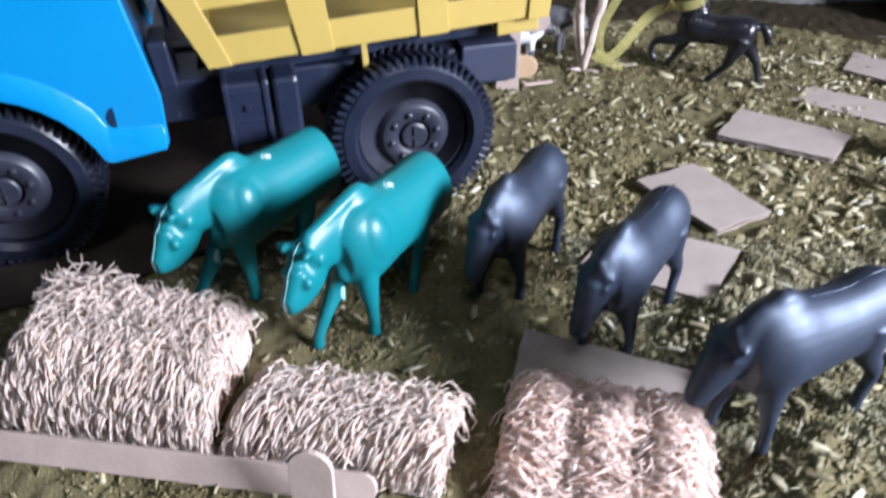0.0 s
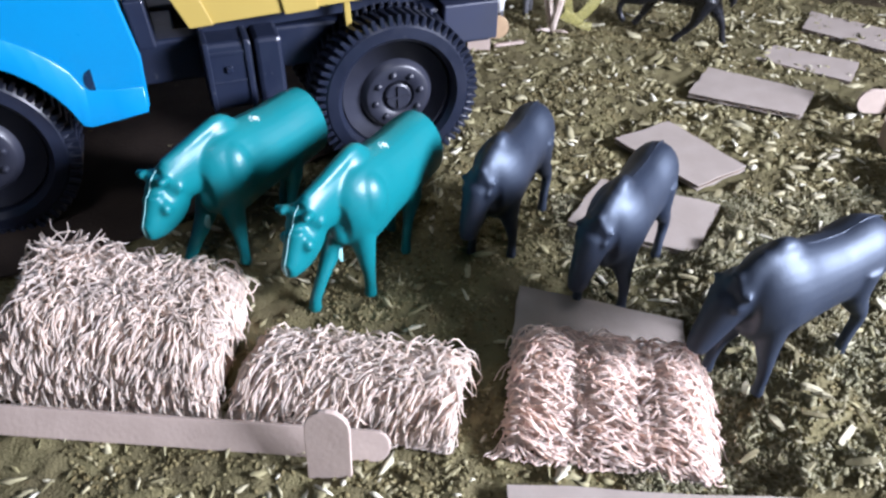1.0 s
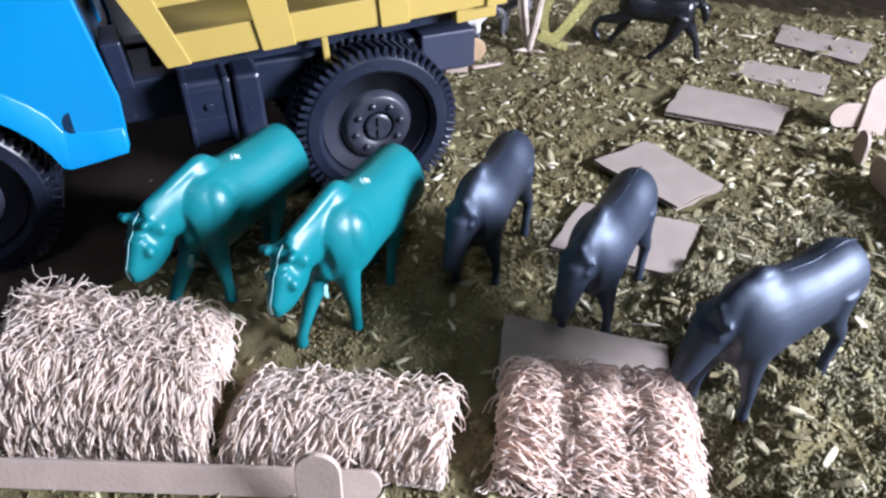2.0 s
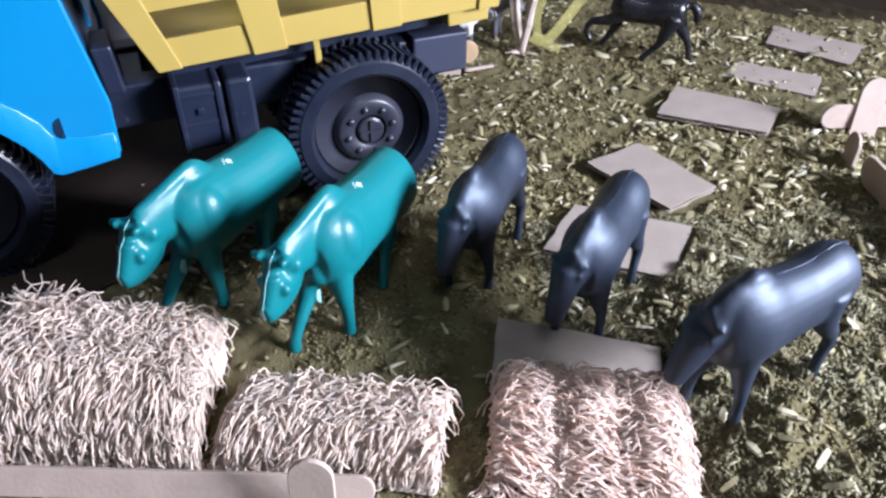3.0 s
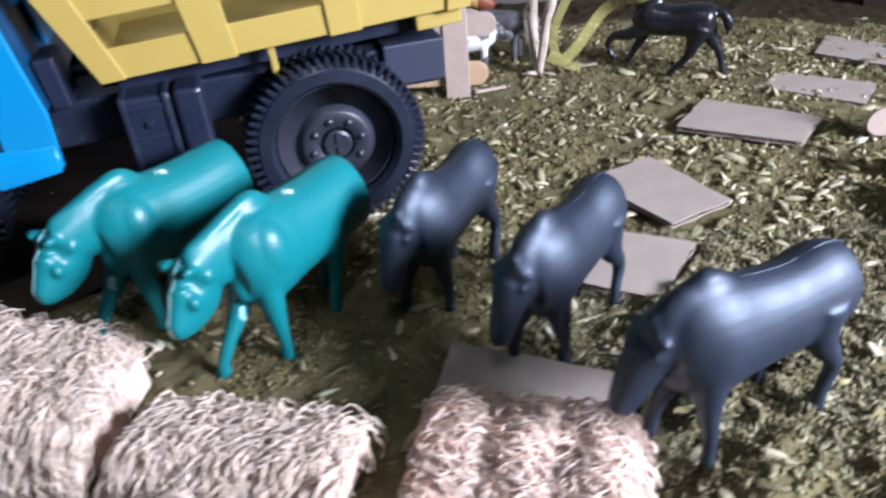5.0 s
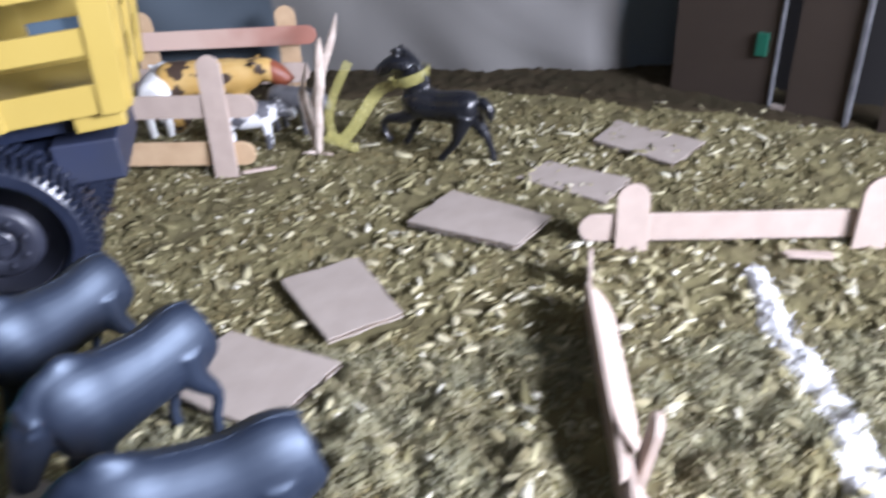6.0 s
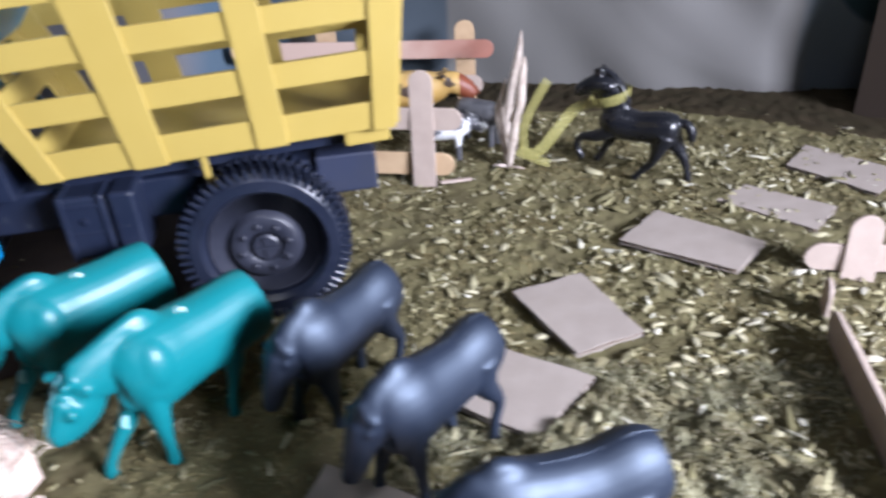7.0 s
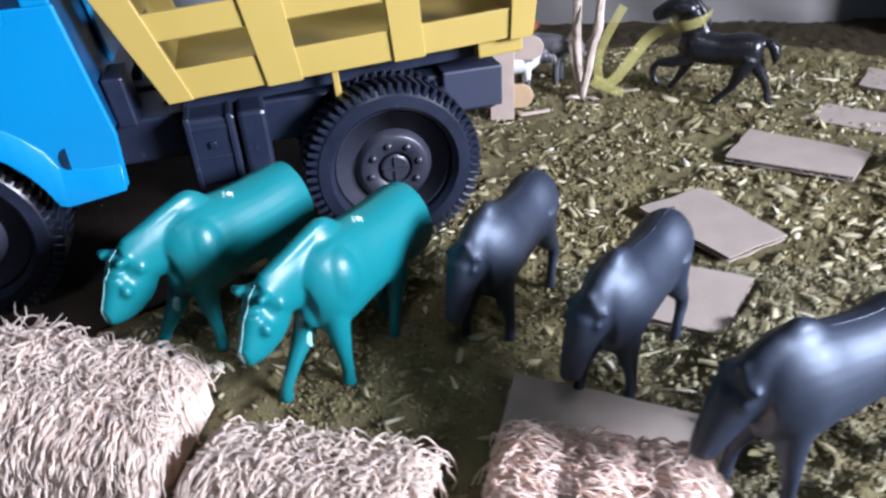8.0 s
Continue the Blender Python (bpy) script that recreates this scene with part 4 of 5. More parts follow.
def horse():
    bm = bmesh.new()
    tube(bm, mm([(-33, 0, 42), (-29, 0, 42), (-18, 0, 41), (-3, 0, 40), (9, 0, 41), (18, 0, 43), (26, 0, 45)]), rmm([6, 11, 12.5, 11.5, 12.5, 12, 7]), 18, fine=3)
    tube(bm, mm([(13, 0, 42), (16, 0, 52), (20, 0, 61), (25, 0, 69)]), rmm([(12, 7), (11, 6), (10, 5.5), (9, 5.5)]), 16, (0, 1, 0), 3)
    tube(bm, mm([(17, 0, 68), (22, 0, 70), (30, 0, 70.5), (37, 0, 67.5), (43, 0, 64), (47, 0, 62)]), rmm([(4, 7), (6, 9.5), (6.8, 10), (6.4, 9), (5.4, 7.4), (4.4, 5.8)]), 16, (0, 1, 0), 3)
    tube(bm, mm([(34, 0, 78.5), (26, 0, 80.5), (17, 0, 75), (10, 0, 66), (6, 0, 57)]), rmm([(1.6, 2.6), (1.8, 3.4), (1.8, 3.6), (1.8, 3.4), (1.4, 2.4)]), 10, (0, 1, 0), 3)
    for s in (-1, 1):
        tube(bm, mm([(28, s * 3.6, 76), (28, s * 4.0, 83)]), rmm([2.2, 1.2]), 8, (1, 0, 0))
    tube(bm, mm([(16, 5, 36), (28, 6, 30), (40, 6, 28), (44, 6, 21), (41, 6, 13), (38, 6, 11)]), rmm([6, 4.6, 3.2, 2.6, 2.5, 3]), 12, (0, 1, 0), 2)
    tube(bm, mm([(15, -5, 36), (20, -6, 26), (25, -6, 16), (29, -6, 9), (32, -6, 5)]), rmm([6, 4.6, 3, 2.6, 3]), 12, (0, 1, 0), 2)
    tube(bm, mm([(-24, 5, 38), (-20, 6, 26), (-16, 6, 15), (-9, 6, 7), (-3, 6, 0)]), rmm([9, 6, 3.4, 2.6, 3]), 12, (0, 1, 0), 2)
    tube(bm, mm([(-25, -5, 38), (-30, -6, 27), (-37, -6, 17), (-40, -6, 7), (-42, -6, -1)]), rmm([9, 6, 3.4, 2.6, 3]), 12, (0, 1, 0), 2)
    tube(bm, mm([(-30, 0, 46), (-37, 0, 47), (-42, 0, 40), (-42, 0, 31)]), rmm([3, 3.6, 3.8, 2]), 10, fine=2)
    me = fused(bm, "toy_horse", M_HORSE, 0.0009, 2)
    ob = new("toy_horse", me)
    ob.matrix_basis = pose(0.2195, 0.5630, 0, 0, 0, 157) @ Matrix.Scale(0.885, 4)
    return tagged(ob, "glossy black plastic toy horse with one foreleg raised", "toy animal")


horse()


def ribbon(name, points, width, mat, label, category, thick=0.0006):
    cu = bpy.data.curves.new(name, "CURVE")
    cu.dimensions = "3D"
    sp = cu.splines.new("NURBS")
    sp.points.add(len(points) - 1)
    for p, q in zip(sp.points, points):
        p.co = (*q, 1)
    sp.order_u, sp.use_endpoint_u, cu.resolution_u = 3, True, 6
    cu.bevel_depth, cu.bevel_resolution, cu.extrude = thick, 1, width / 2
    tmp = new(name, cu)
    me = bpy.data.meshes.new_from_object(tmp.evaluated_get(bpy.context.evaluated_depsgraph_get()))
    bpy.data.objects.remove(tmp)
    me.materials.append(mat)
    return tagged(new(name, me), label, category)


neck_loop = [(0.2035 + 0.0120 * math.cos(a), 0.5700 + 0.0095 * math.sin(a), 0.0535 + 0.0035 * math.cos(a)) for a in np.linspace(radians(190), radians(545), 12)]
ribbon("raffia_rope", [(0.141, 0.574, 0.014), (0.149, 0.574, 0.008), (0.158, 0.575, 0.014), (0.169, 0.577, 0.029), (0.180, 0.579, 0.043)] + neck_loop,
       0.0072, M_RAFFIA, "yellow translucent raffia strip tied round the horse's neck", "rope")
ribbon("raffia_strip", [(0.163, 0.573, 0.004), (0.148, 0.574, 0.006), (0.143, 0.577, 0.024), (0.149, 0.580, 0.042), (0.161, 0.584, 0.061)], 0.0050, M_RAFFIA,
       "loose yellow raffia strip standing up from the moss", "rope")


def splint():
    ob = thing("dry_splint", pose(0.1345, 0.5750, 0), "frayed pale dry wood splint standing in the moss", "twig")
    for path, r in (([(0, 0, -2), (1, -1, 10), (3, -2, 22), (5, -3, 38), (8, -4, 50), (9, -3, 62), (10, -1, 72), (11, 1, 80)], [1.8, 2.8, 3.2, 2.9, 3.4, 3.0, 2.6, 0.6]),
                    ([(0, 0, 0), (-2, 12, 16), (-2, 30, 33), (1, 55, 48), (4, 80, 60), (5, 103, 71)], [2.2, 3.0, 3.6, 3.2, 3.0, 0.5]),
                    ([(-1, 2, 0), (-5, 6, 22), (-7, 9, 42), (-5, 9, 52), (-2, 10, 62)], [(2.2, 1.2), (3.2, 1.4), (3.4, 1.4), (2.6, 1.2), (0.6, 0.5)]),
                    ([(8, -6, 48), (4, -2, 42), (1, 2, 34)], [1.6, 1.8, 1.2]),
                    ([(-2, 0, 1), (-7, -1, 2), (-12, 0, 1)], [1.4, 1.2, 0.4]),
                    ([(2, -2, 1), (7, -5, 2), (11, -5, 1)], [1.2, 1.0, 0.4])):
        part("splinter", tube(bmesh.new(), mm(path), rmm(r), 8, fine=3), M_BARK, ob)
    return ob


splint()


def small_cow(name, x, y, heading, mat, label, scale=1.0, long=1.0, muzzle=None):
    bm = bmesh.new()
    tube(bm, mm([(-25, 0, 30), (-22, 0, 30), (-10, 0, 29), (4, 0, 29), (14, 0, 30), (20, 0, 32), (25, 0, 33), (31, 0, 29), (36, 0, 24)]), rmm([6, 10, 11.5, 11.5, 10.5, 8, 7, 6, 4]), 16, fine=2)
    for s in (-1, 1):
        tube(bm, mm([(11, s * 5, 28), (12, s * 6, 14), (12, s * 6, -1)]), rmm([5, 3, 2.8]), 8, (1, 0, 0))
        tube(bm, mm([(-18, s * 5, 28), (-20, s * 6, 14), (-19, s * 6, -1)]), rmm([6, 3.2, 2.8]), 8, (1, 0, 0))
        tube(bm, mm([(22, s * 4, 37), (21, s * 9, 39)]), rmm([2.2, 1.2]), 8)
    me = fused(bm, name, mat, 0.0011, 2)
    if muzzle:
        me.materials.append(muzzle)
        for p in me.polygons:
            p.material_index = int(p.center.x > 0.029)
    ob = new(name, me)
    ob.matrix_basis = pose(x, y, 0, 0, 0, heading) @ Matrix.Diagonal((scale * long, scale, scale, 1))
    return tagged(ob, label, "toy animal")


small_cow("toy_cow", 0.004, 0.640, 100, M_WHITE, "white plastic toy calf seen behind the corral rails", 1.1)
small_cow("toy_cow", 0.086, 0.592, 8, M_PIED, "white and grey plastic toy cow behind the corral rail", 0.84)
small_cow("toy_cow", 0.112, 0.620, -25, M_GREY, "grey and black plastic toy cow beside the splint", 0.85)
small_cow("toy_cow", 0.047, 0.640, 2, M_SPOT, "amber toy cow with dark patches in the corral", 1.27, 1.26, M_MUZZLE)

# ---- cardboard barn ----


def barn():
    ob = thing("cardboard_barn", pose(0.398, 0.672, -0.002, 0, 0, -40.0), "brown cardboard barn with open doorways at the back", "toy barn")
    part("wall_panel", boxed(0, 0.076, 0, 0.003, 0, 0.26), M_BROWN, ob)
    part("wall_panel", boxed(0.088, 0.128, 0, 0.003, 0, 0.26), M_BROWN, ob)
    part("wall_panel", boxed(0.150, 0.22, 0, 0.003, 0, 0.26), M_BROWN, ob)
    part("lintel", boxed(0.076, 0.088, 0.0002, 0.0028, 0.17, 0.26), M_BROWN, ob)
    part("lintel", boxed(0.128, 0.150, 0.0002, 0.0028, 0.17, 0.26), M_BROWN, ob)
    part("side_wall", boxed(0, 0.003, 0.003, 0.12, 0, 0.26), M_BROWN, ob)
    part("cut_edge", boxed(0.0762, 0.0775, -0.0015, 0.003, 0.004, 0.17), M_GREY, ob, "grey cut edge of the doorway")
    part("cut_edge", boxed(0.1282, 0.1310, -0.002, 0.003, 0.0, 0.17), M_GREY, ob, "grey cut edge of the doorway")
    part("door_tab", boxed(0.062, 0.0695, -0.002, 0, 0.040, 0.056), M_TAB, ob, "dark green paper tab")
    # Board added behind the doorways to make them look dark inside
    part("inner_wall", boxed(0.02, 0.20, 0.040, 0.043, 0, 0.26), M_INNER, ob, "added dark board closing off the barn doorways")
    part("tape_patch", boxed(0.044, 0.070, -0.0008, 0, 0.100, 0.112), M_CARD, ob, "pale strip of paper tape")
    part("door_sill", boxed(0.0785, 0.0880, -0.001, 0.004, 0.002, 0.006), M_CARD, ob)
    return ob


barn()


def powder_trail():
    """A soft ridge of cotton fluff with loose tufts along its edges."""
    r = np.random.default_rng(5)

    def line(f):
        return 0.3765 + 0.0022 * np.sin(f * 13 + 1.2), 0.413 - 0.20 * f

    nf, nw = 240, 18
    gf, gw = np.meshgrid(np.linspace(0, 1, nf), np.linspace(-1, 1, nw), indexing="ij")
    cx, cy = line(gf)
    half = (0.0056 + 0.0044 * np.clip(gf * 3, 0, 1)) * (1 + 0.22 * lattice_noise(gf * 0.3, gf * 0 + np.sign(gw), 0.012, 51)) * np.clip(gf / 0.03 + 0.2, 0, 1)
    gx, gy = cx + gw * half, cy + 0.0015 * lattice_noise(gf, gw, 0.05, 52)
    gz = ground_height(gx, gy) - 0.0008 + 0.0030 * (1 - gw**2) * (1 + 0.15 * lattice_noise(gx, gy, 0.006, 53)) + 0.0005 * lattice_noise(gx, gy, 0.0022, 54)
    ridge = np.stack([gx.ravel(), gy.ravel(), gz.ravel()], 1)
    idx = np.arange(gx.size).reshape(gx.shape)
    quads = np.stack([idx[:-1, :-1], idx[:-1, 1:], idx[1:, 1:], idx[1:, :-1]], -1).reshape(-1, 4)
    tris = np.concatenate([quads[:, [0, 1, 2]], quads[:, [0, 2, 3]]])
    k = 160
    f = r.uniform(0, 1, k)
    x, y = line(f)
    x = x + r.normal(0, 1, k) * 0.0048
    y = y + r.normal(0, 0.0015, k)
    v = CRUMB_V[None] * r.uniform(0.0008, 0.0024, (k, 1, 1)) * r.uniform(0.5, 1.5, (k, 6, 3))
    v += np.stack([x, y, ground_height(x, y) + r.uniform(0.0004, 0.0022, k)], 1)[:, None, :]
    faces = (CRUMB_F[None] + (np.arange(k) * 6)[:, None, None]).reshape(-1, 3) + len(ridge)
    me = mesh_from_arrays("cotton_trail", np.concatenate([ridge, v.reshape(-1, 3)]), np.concatenate([tris, faces]), M_POWDER, True)
    tagged(new("cotton_trail", me), "white fluffy cotton trail on the moss inside the pen", "trail", kind="stuff")


powder_trail()

bm = bmesh.new()
tube(bm, [(-0.20, 0.160, 0.0), (-0.13, 0.172, 0.003), (-0.09, 0.168, 0.002), (-0.05, 0.150, 0.0)], [(0.02, 0.004), (0.012, 0.005), (0.010, 0.004), (0.012, 0.003)], 12)
tagged(part("folded_cloth", bm, M_PINK, smooth=True), "dark red folded cloth at the edge of the moss", "cloth")

# ---- toy truck: x towards its tail, y away from the near side ----
truck = thing("toy_truck", pose(0.024, 0.385, 0, 0, 0, 17.5), "blue and yellow plastic toy stake truck parked on the moss", "toy truck")


W = 0.027


def lug_mesh(y0, y1, slant):
    bm = bmesh.new()
    made = bmesh.ops.create_cube(bm, size=1.0)
    for v in made["verts"]:
        q = Vector((0.0400 + v.co.x * 0.0052, (y0 + y1) / 2 + v.co.y * (y1 - y0), v.co.z * (0.0026 if v.co.x < 0 else 0.0019)))
        q.z += (q.y - (y0 + y1) / 2) * slant
        v.co = q
    bmesh.ops.bevel(bm, geom=list(bm.edges), offset=0.0003, segments=1, affect="EDGES")
    return finish(bm, "tread_lug", M_TYRE)


LUGS = [lug_mesh(0.0008, 0.0128, 0.22), lug_mesh(0.0142, W - 0.0008, -0.22)]


def wheel(x, y, flip):
    ob = new("wheel")
    ob.parent = truck
    ob.matrix_basis = pose(x, y, 0.0415, 0, 0, 180 if flip else 0)
    bm = bmesh.new()
    lathe(bm, [(0.0280, 0.012), (0.0288, 0.003), (0.0312, 0.0), (0.0365, 0.0005), (0.0395, 0.003), (0.0402, 0.0135), (0.0395, W - 0.003), (0.036, W), (0.0290, W), (0.0280, 0.02)], 72)
    part("tyre", bm, M_TYRE, ob, "chunky black lugged tyre")
    for k in range(60):
        a = k * math.tau / 60
        for side, lug in enumerate(LUGS):
            o = new("tread_lug", lug)
            o.parent = ob
            o.matrix_basis = Matrix.Rotation(-(a + side * 0.5 * math.tau / 60), 4, "Y")
    bm = bmesh.new()
    lathe(bm, [(0.0284, 0.006), (0.0276, 0.0052), (0.0262, 0.0175), (0.0222, 0.0180), (0.0200, 0.0085), (0.0194, 0.0070), (0.0166, 0.0026), (0.0158, 0.0021), (0.0086, 0.0022), (0.0083, 0.0026), (0.0081, 0.0060), (0.0070, 0.0062), (0.0070, 0.02)], 48)
    part("rim", bm, M_RIM, ob, "deep-dished black rim", True)
    bm = bmesh.new()
    lathe(bm, [(0.0006, 0.0016), (0.0060, 0.0016), (0.0069, 0.0022), (0.0071, 0.0070)], 24)
    box(bm, -0.0060, 0.0060, 0.0004, 0.0020, -0.0006, 0.0006), box(bm, -0.0006, 0.0006, 0.0006, 0.0020, -0.0060, 0.0060)
    part("hub_cap", bm, M_RIM, ob)
    for k in range(8):
        a = k * math.tau / 8 + 0.2
        part("bolt", lathe(bmesh.new(), [(0.0005, 0.0004), (0.0014, 0.0008), (0.0018, 0.0018), (0.0018, 0.0040)], 10, (0.0120 * math.cos(a), 0, 0.0120 * math.sin(a))), M_RIM, ob)
    return ob


for wx in (0.0, -0.193):
    wheel(wx, 0.0, False)
    wheel(wx, 0.104, True)
for wx in (0.0, -0.193):
    part("axle", lathe(bmesh.new(), [(0.004, 0.02), (0.004, 0.085)], 12, (wx, 0, 0.0415)), M_CHASSIS, truck)

part("chassis_rail", boxed(-0.25, 0.058, 0.022, 0.036, 0.056, 0.077, 0.0015), M_CHASSIS, truck)
part("chassis_rail", boxed(-0.25, 0.058, 0.068, 0.082, 0.056, 0.077, 0.0015), M_CHASSIS, truck)
part("bumper", boxed(0.030, 0.060, 0.018, 0.088, 0.0585, 0.0790, 0.001), M_NAVY, truck, "dark navy rear bumper block")
part("cross_member", boxed(-0.115, -0.10, 0.036, 0.068, 0.058, 0.075, 0.001), M_CHASSIS, truck)
tank = part("fuel_tank", boxed(-0.0905, -0.0680, 0.004, 0.030, 0.047, 0.0795, 0.002), M_CHASSIS, truck)
for x in (-0.0885, -0.0705):
    part("strap", boxed(x - 0.0012, x + 0.0012, 0.0028, 0.030, 0.0462, 0.0803, 0.0005), M_CHASSIS, tank)
for box_args in ((-0.0885, -0.0705, 0.0035, 0.0045, 0.0735, 0.0755), (-0.0885, -0.0705, 0.0036, 0.0045, 0.0600, 0.0612), (-0.0810, -0.0780, 0.0026, 0.0045, 0.0655, 0.0685)):
    part("rib", boxed(*box_args, 0.0004), M_CHASSIS, tank)
part("air_tank", boxed(-0.0670, -0.0545, 0.002, 0.030, 0.046, 0.0805, 0.002), M_CHASSIS, truck)

# stake bed, rising a little towards the tail
BED = pose(0, 0, 0.0922, 0, -2.85, 0)
bed = new("stake_bed")
bed.parent, bed.matrix_basis = truck, BED
bed["label"] = "yellow slatted plastic stake bed"
Y0, Y1, TOP = 0.0055, 0.098, 0.0885


def lean_x(x, h):
    f = (x + 0.0935) / (0.0705 + 0.0935)
    return x + h * (-0.37 * (1 - f) + 0.16 * f) * (1 if f < 0.02 or f > 0.98 else abs(2 * f - 1))


def bed_plate(x0, x1, h0, h1, y0, y1, name):
    pts = [(lean_x(x0, h0), h0), (lean_x(x1, h0), h0), (lean_x(x1, h1), h1), (lean_x(x0, h1), h1)]
    return part(name, prism(pts, y0, y1, 0.0004), M_YELLOW, bed)


for y, o in ((Y0, 1), (Y1, -1)):
    near, far = sorted((y, y + o * 0.0025))
    pn, pf = sorted((y - o * 0.0015, y + o * 0.0027))
    for h0, h1 in ((0.0, 0.0135), (0.026, 0.0375), (0.051, 0.063), (0.0765, TOP)):
        bed_plate(-0.0920, 0.0690, h0, h1, near, far, "slat")
    for x0, x1 in ((-0.0935, -0.083), (-0.0515, -0.036), (0.005, 0.0195), (0.0595, 0.0705)):
        bed_plate(x0, x1, -0.0005 if x0 > -0.09 else 0.0, TOP + 0.001, pn, pf, "stake")
part("bed_floor", boxed(-0.093, 0.070, Y0 + 0.0027, Y1 - 0.0027, 0.0, 0.003), M_YELLOW, bed)
for f, x in ((-1, -0.0925), (1, 0.0690)):
    for h0, h1 in ((0.003, 0.0135), (0.026, 0.0375), (0.051, 0.063), (0.0765, TOP)):
        a, c = x + (-0.37 if f < 0 else 0.16) * h0, x + (-0.37 if f < 0 else 0.16) * h1
        pts = [(a, h0), (a + 0.002, h0), (c + 0.002, h1), (c, h1)]
        part("end_slat", prism(pts, Y0 + 0.003, Y1 - 0.003, 0.0003), M_YELLOW, bed)
    for y in (Y0 + 0.003, (Y0 + Y1) / 2 - 0.006, Y1 - 0.015):
        a, c = x + f * 0.0015, x + (-0.37 if f < 0 else 0.16) * TOP + f * 0.0015
        part("end_stake", prism([(a, 0.0), (a + 0.002, 0.0), (c + 0.002, TOP), (c, TOP)], y, y + 0.012, 0.0003), M_YELLOW, bed)
part("bed_bracket", boxed(0.0455, 0.0675, 0.010, 0.018, -0.0085, 0.0, 0.0008), M_YELLOW, bed)
part("bed_peg", boxed(-0.0232, -0.0200, 0.010, 0.013, -0.0205, 0.0, 0.0006), M_YELLOW, bed)
part("bed_sill", boxed(-0.09, 0.066, 0.020, 0.084, -0.010, 0.0), M_CHASSIS, truck, at=BED)

# cab
cab = new("cab")
cab.parent = truck
cab["label"] = "bright blue plastic cab"
arch = [(-0.193 + 0.051 * math.cos(a), 0.041 + 0.051 * math.sin(a)) for a in np.linspace(radians(17), radians(163), 15)]
outline = [(-0.1165, 0.0585), (-0.1152, 0.082), (-0.1235, 0.1355), (-0.2450, 0.1355), (-0.2500, 0.10), (-0.2480, 0.056)] + arch[::-1] + [(-0.1430, 0.0545)]
for y0, y1 in ((-0.0065, -0.0035), (0.1075, 0.1105)):
    part("side_panel", prism(outline, y0, y1, 0.0009), M_BLUE, cab)
part("back_panel", prism([(-0.1200, 0.0800), (-0.1172, 0.0800), (-0.1250, 0.1355), (-0.1280, 0.1355)], -0.0036, 0.1076, 0.0004), M_BLUE_SHADED, cab, "rear wall of the cab, blue darkened for its shade")
part("front_panel", boxed(-0.2505, -0.2475, -0.0036, 0.1076, 0.0560, 0.1355, 0.0005), M_BLUE, cab)
part("cab_floor", boxed(-0.2475, -0.1195, -0.0036, 0.1076, 0.0925, 0.0950), M_CHASSIS, cab)
part("sill_trim", boxed(-0.2440, -0.1240, -0.0058, -0.0030, 0.1350, 0.1490, 0.0005), M_DARK, cab, "dark window sill strip")
for x in (-0.1345, -0.2460):
    for y in (-0.0065, 0.1065):
        part("pillar", boxed(x, x + 0.0105, y, y + 0.004, 0.1352, 0.1850, 0.0008), M_BLUE, cab)
part("roof", boxed(-0.2460, -0.1100, -0.0065, 0.1105, 0.1845, 0.1900, 0.0015), M_BLUE, cab)
part("rear_hood", prism([(-0.1135, 0.1380), (-0.0900, 0.1650), (-0.0860, 0.1900), (-0.1135, 0.1900)], -0.0045, 0.1085, 0.0008), M_BLUE, cab)
part("door_notch", prism([(-0.1360, 0.0690), (-0.1360, 0.0795)] + [(-0.1360 - 0.0036 * math.sin(a), 0.07425 + 0.00525 * math.cos(a)) for a in np.linspace(0.25, math.pi - 0.25, 9)], -0.0069, -0.0060), M_DARK, cab, "dark half-moon latch notch")


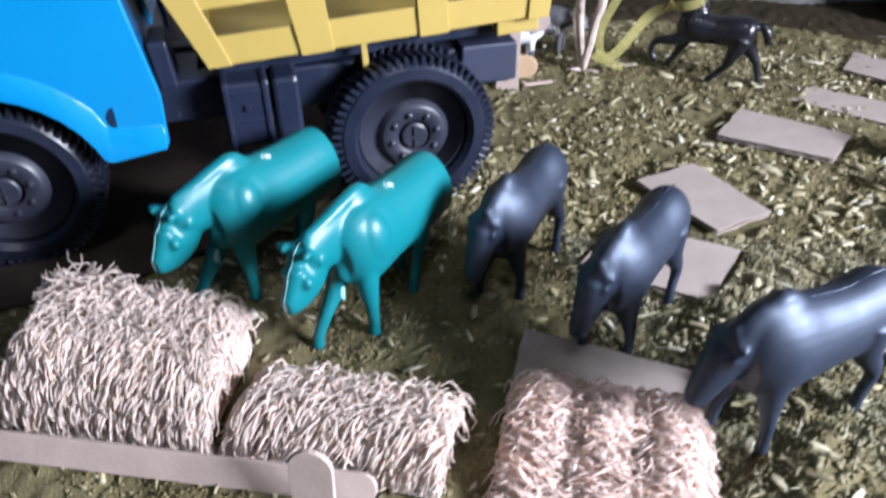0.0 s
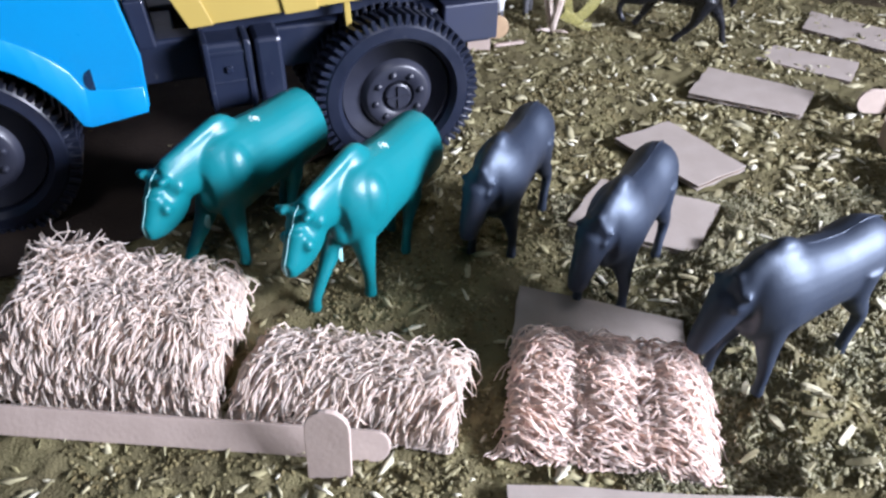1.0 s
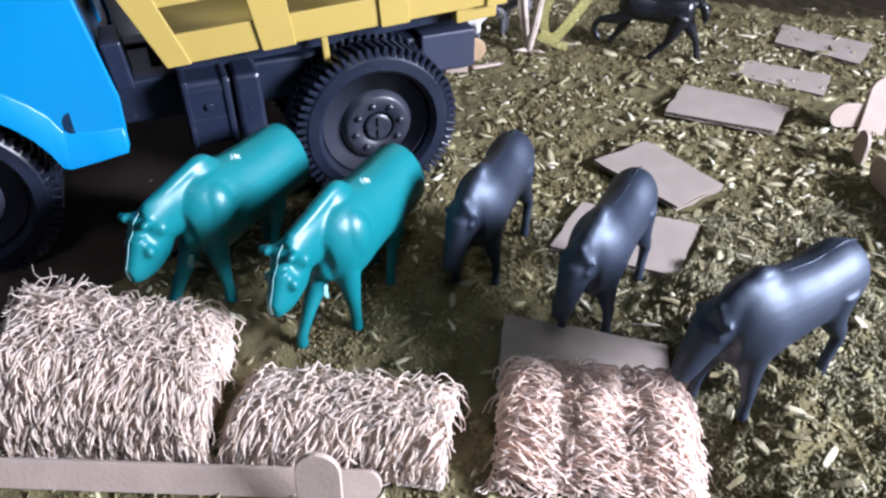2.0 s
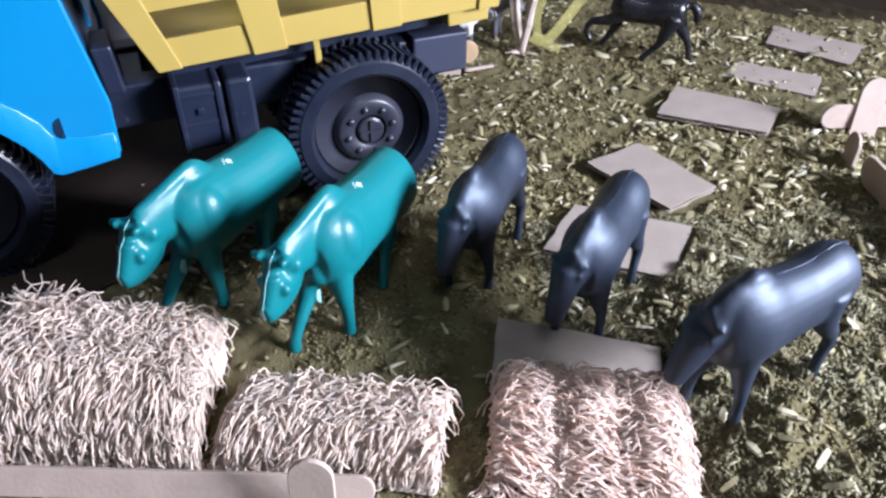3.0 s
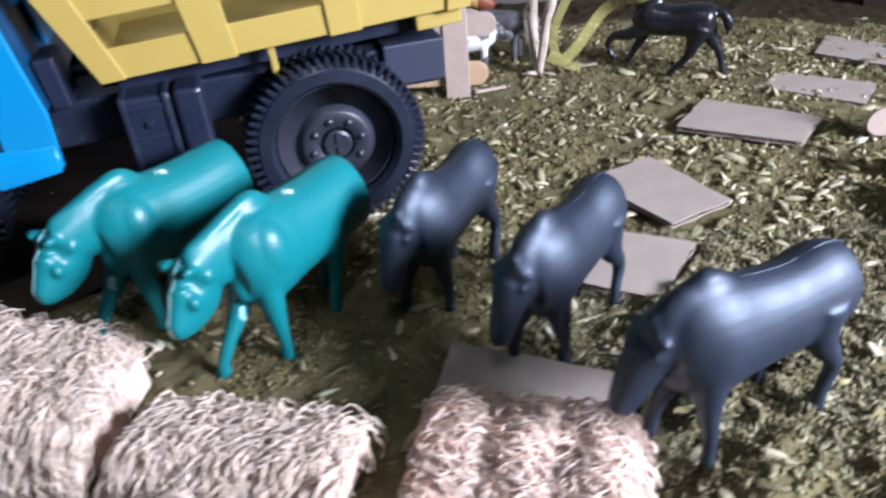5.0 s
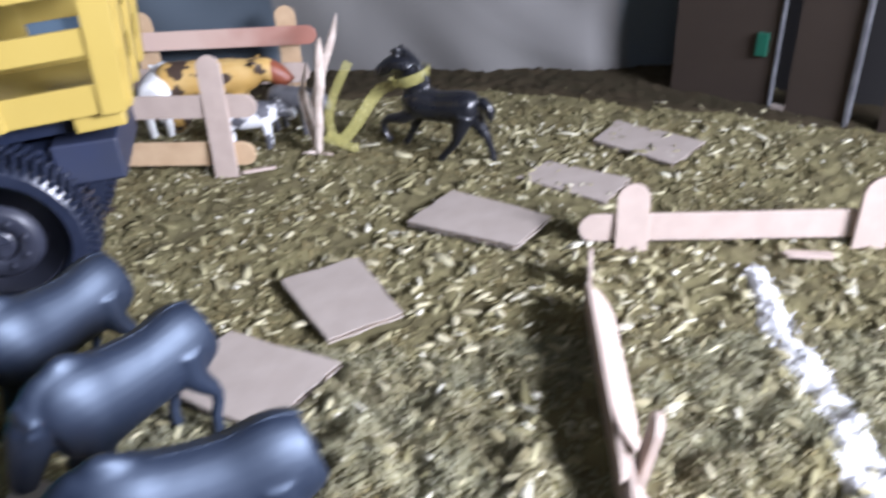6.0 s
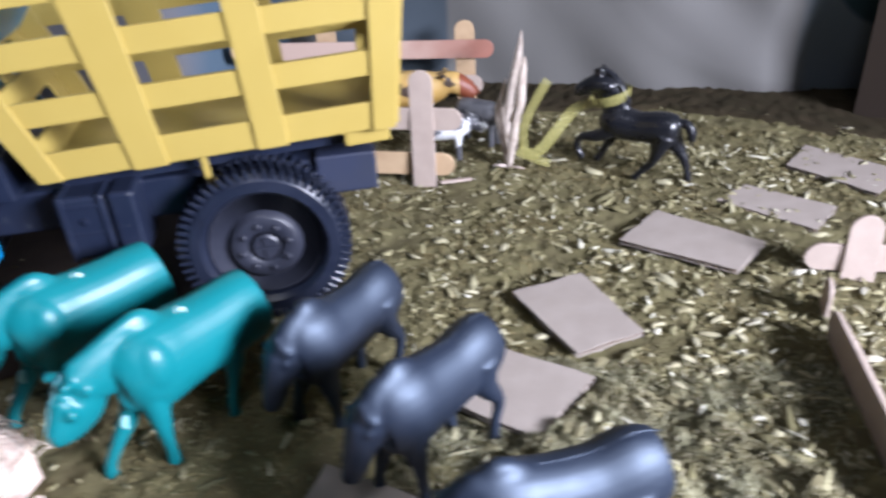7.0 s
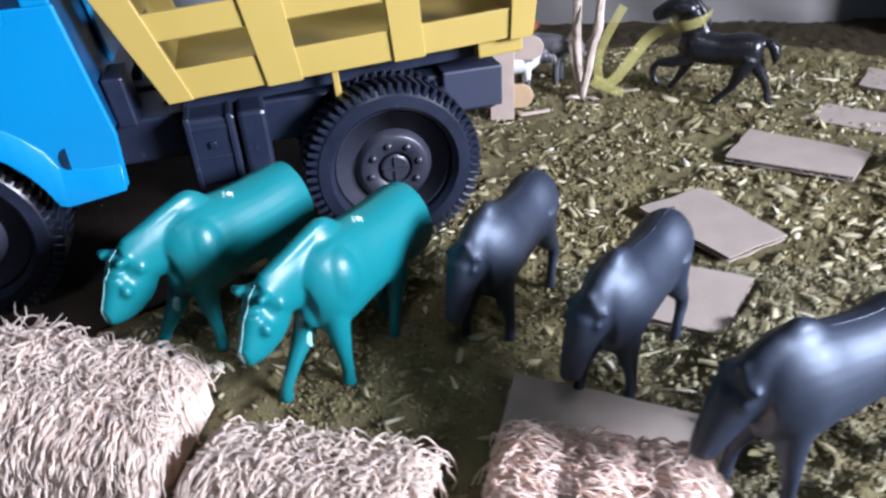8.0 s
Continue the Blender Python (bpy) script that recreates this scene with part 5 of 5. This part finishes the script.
def cab_flare():
    """The flared lip round the wheel arch, running on as a sloped sill to the rear corner."""
    ang = np.linspace(radians(160), radians(38), 16)
    outer = [(-0.193 + 0.0620 * math.cos(a), 0.041 + 0.0620 * math.sin(a)) for a in ang] + [(-0.1405, 0.0715), (-0.1300, 0.0690), (-0.1170, 0.0690)]
    inner = [(-0.193 + 0.0505 * math.cos(a), 0.041 + 0.0505 * math.sin(a)) for a in np.linspace(radians(160), radians(17), 16)] + [(-0.1415, 0.0545), (-0.1300, 0.0560), (-0.1172, 0.0580)]
    bm = bmesh.new()
    rows = [[bm.verts.new((x, y, z)) for x, z in line] for line, y in ((outer, -0.0062), (outer, -0.0068), (inner, -0.0096), (inner, -0.0060))]
    for p, q in zip(rows, rows[1:] + rows[:1]):
        for k in range(len(outer) - 1):
            bm.faces.new((p[k], p[k + 1], q[k + 1], q[k]))
    for k in (0, -1):
        bm.faces.new([row[k] for row in rows])
    bmesh.ops.recalc_face_normals(bm, faces=bm.faces)
    bmesh.ops.bevel(bm, geom=[e for e in bm.edges if e.calc_length() > 0.002], offset=0.0005, segments=2, profile=0.5, affect="EDGES")
    part("arch_flare", bm, M_BLUE, cab, "flared wheel-arch lip and sill", True)


cab_flare()
part("air_filter", prism([(-0.1165, 0.078), (-0.1085, 0.078), (-0.1100, 0.100), (-0.1185, 0.100)], 0.010, 0.034, 0.001), M_CHASSIS, truck)
part("back_window", prism([(-0.1185, 0.098), (-0.1168, 0.098), (-0.1212, 0.130), (-0.1230, 0.130)], 0.044, 0.098, 0.0004), M_BLUE, cab)

# ---- single straw pieces on the moss ----


def straw_pieces(count):
    """Flat split stalks, each an object of its own lying on the ground."""
    r = np.random.default_rng(61)
    shapes = []
    for _ in range(8):
        bm = bmesh.new()
        length, wide, thick = r.uniform(0.0055, 0.0105), r.uniform(0.0016, 0.0034), r.uniform(0.0007, 0.0013)
        n = 4
        rings = []
        for k in range(n + 1):
            f = k / n
            x, bow = (f - 0.5) * length, 0.0006 * math.sin(f * math.pi) * r.uniform(0.3, 1.2)
            w = wide / 2 * (0.55 if k in (0, n) else 1.0) * r.uniform(0.8, 1.15)
            skew = r.uniform(-0.0006, 0.0006)
            rings.append([bm.verts.new(p) for p in ((x + skew, -w, bow), (x, w, bow), (x, w * 0.8, bow + thick), (x + skew, -w * 0.8, bow + thick * 1.1))])
        for p, q in zip(rings, rings[1:]):
            for c in range(4):
                bm.faces.new((p[c], q[c], q[(c + 1) % 4], p[(c + 1) % 4]))
        bm.faces.new(rings[0]), bm.faces.new(rings[-1][::-1])
        bmesh.ops.recalc_face_normals(bm, faces=bm.faces)
        shapes.append(finish(bm, "straw_piece", M_STALK))
    made = 0
    while made < count:
        x, y = r.uniform(0.10, 0.44), r.uniform(0.13, 0.46)
        here = np.array([x]), np.array([y])
        if any(within(q, *here)[0] for q in SLABS):
            continue
        ob = new("straw_piece", shapes[int(r.integers(8))])
        ob.parent = moss_ground
        z = float(ground_height(*here)[0]) + 0.0009
        ob.matrix_basis = pose(x, y, z, r.normal(0, 14), r.normal(0, 14), r.uniform(0, 360))
        made += 1


straw_pieces(280)
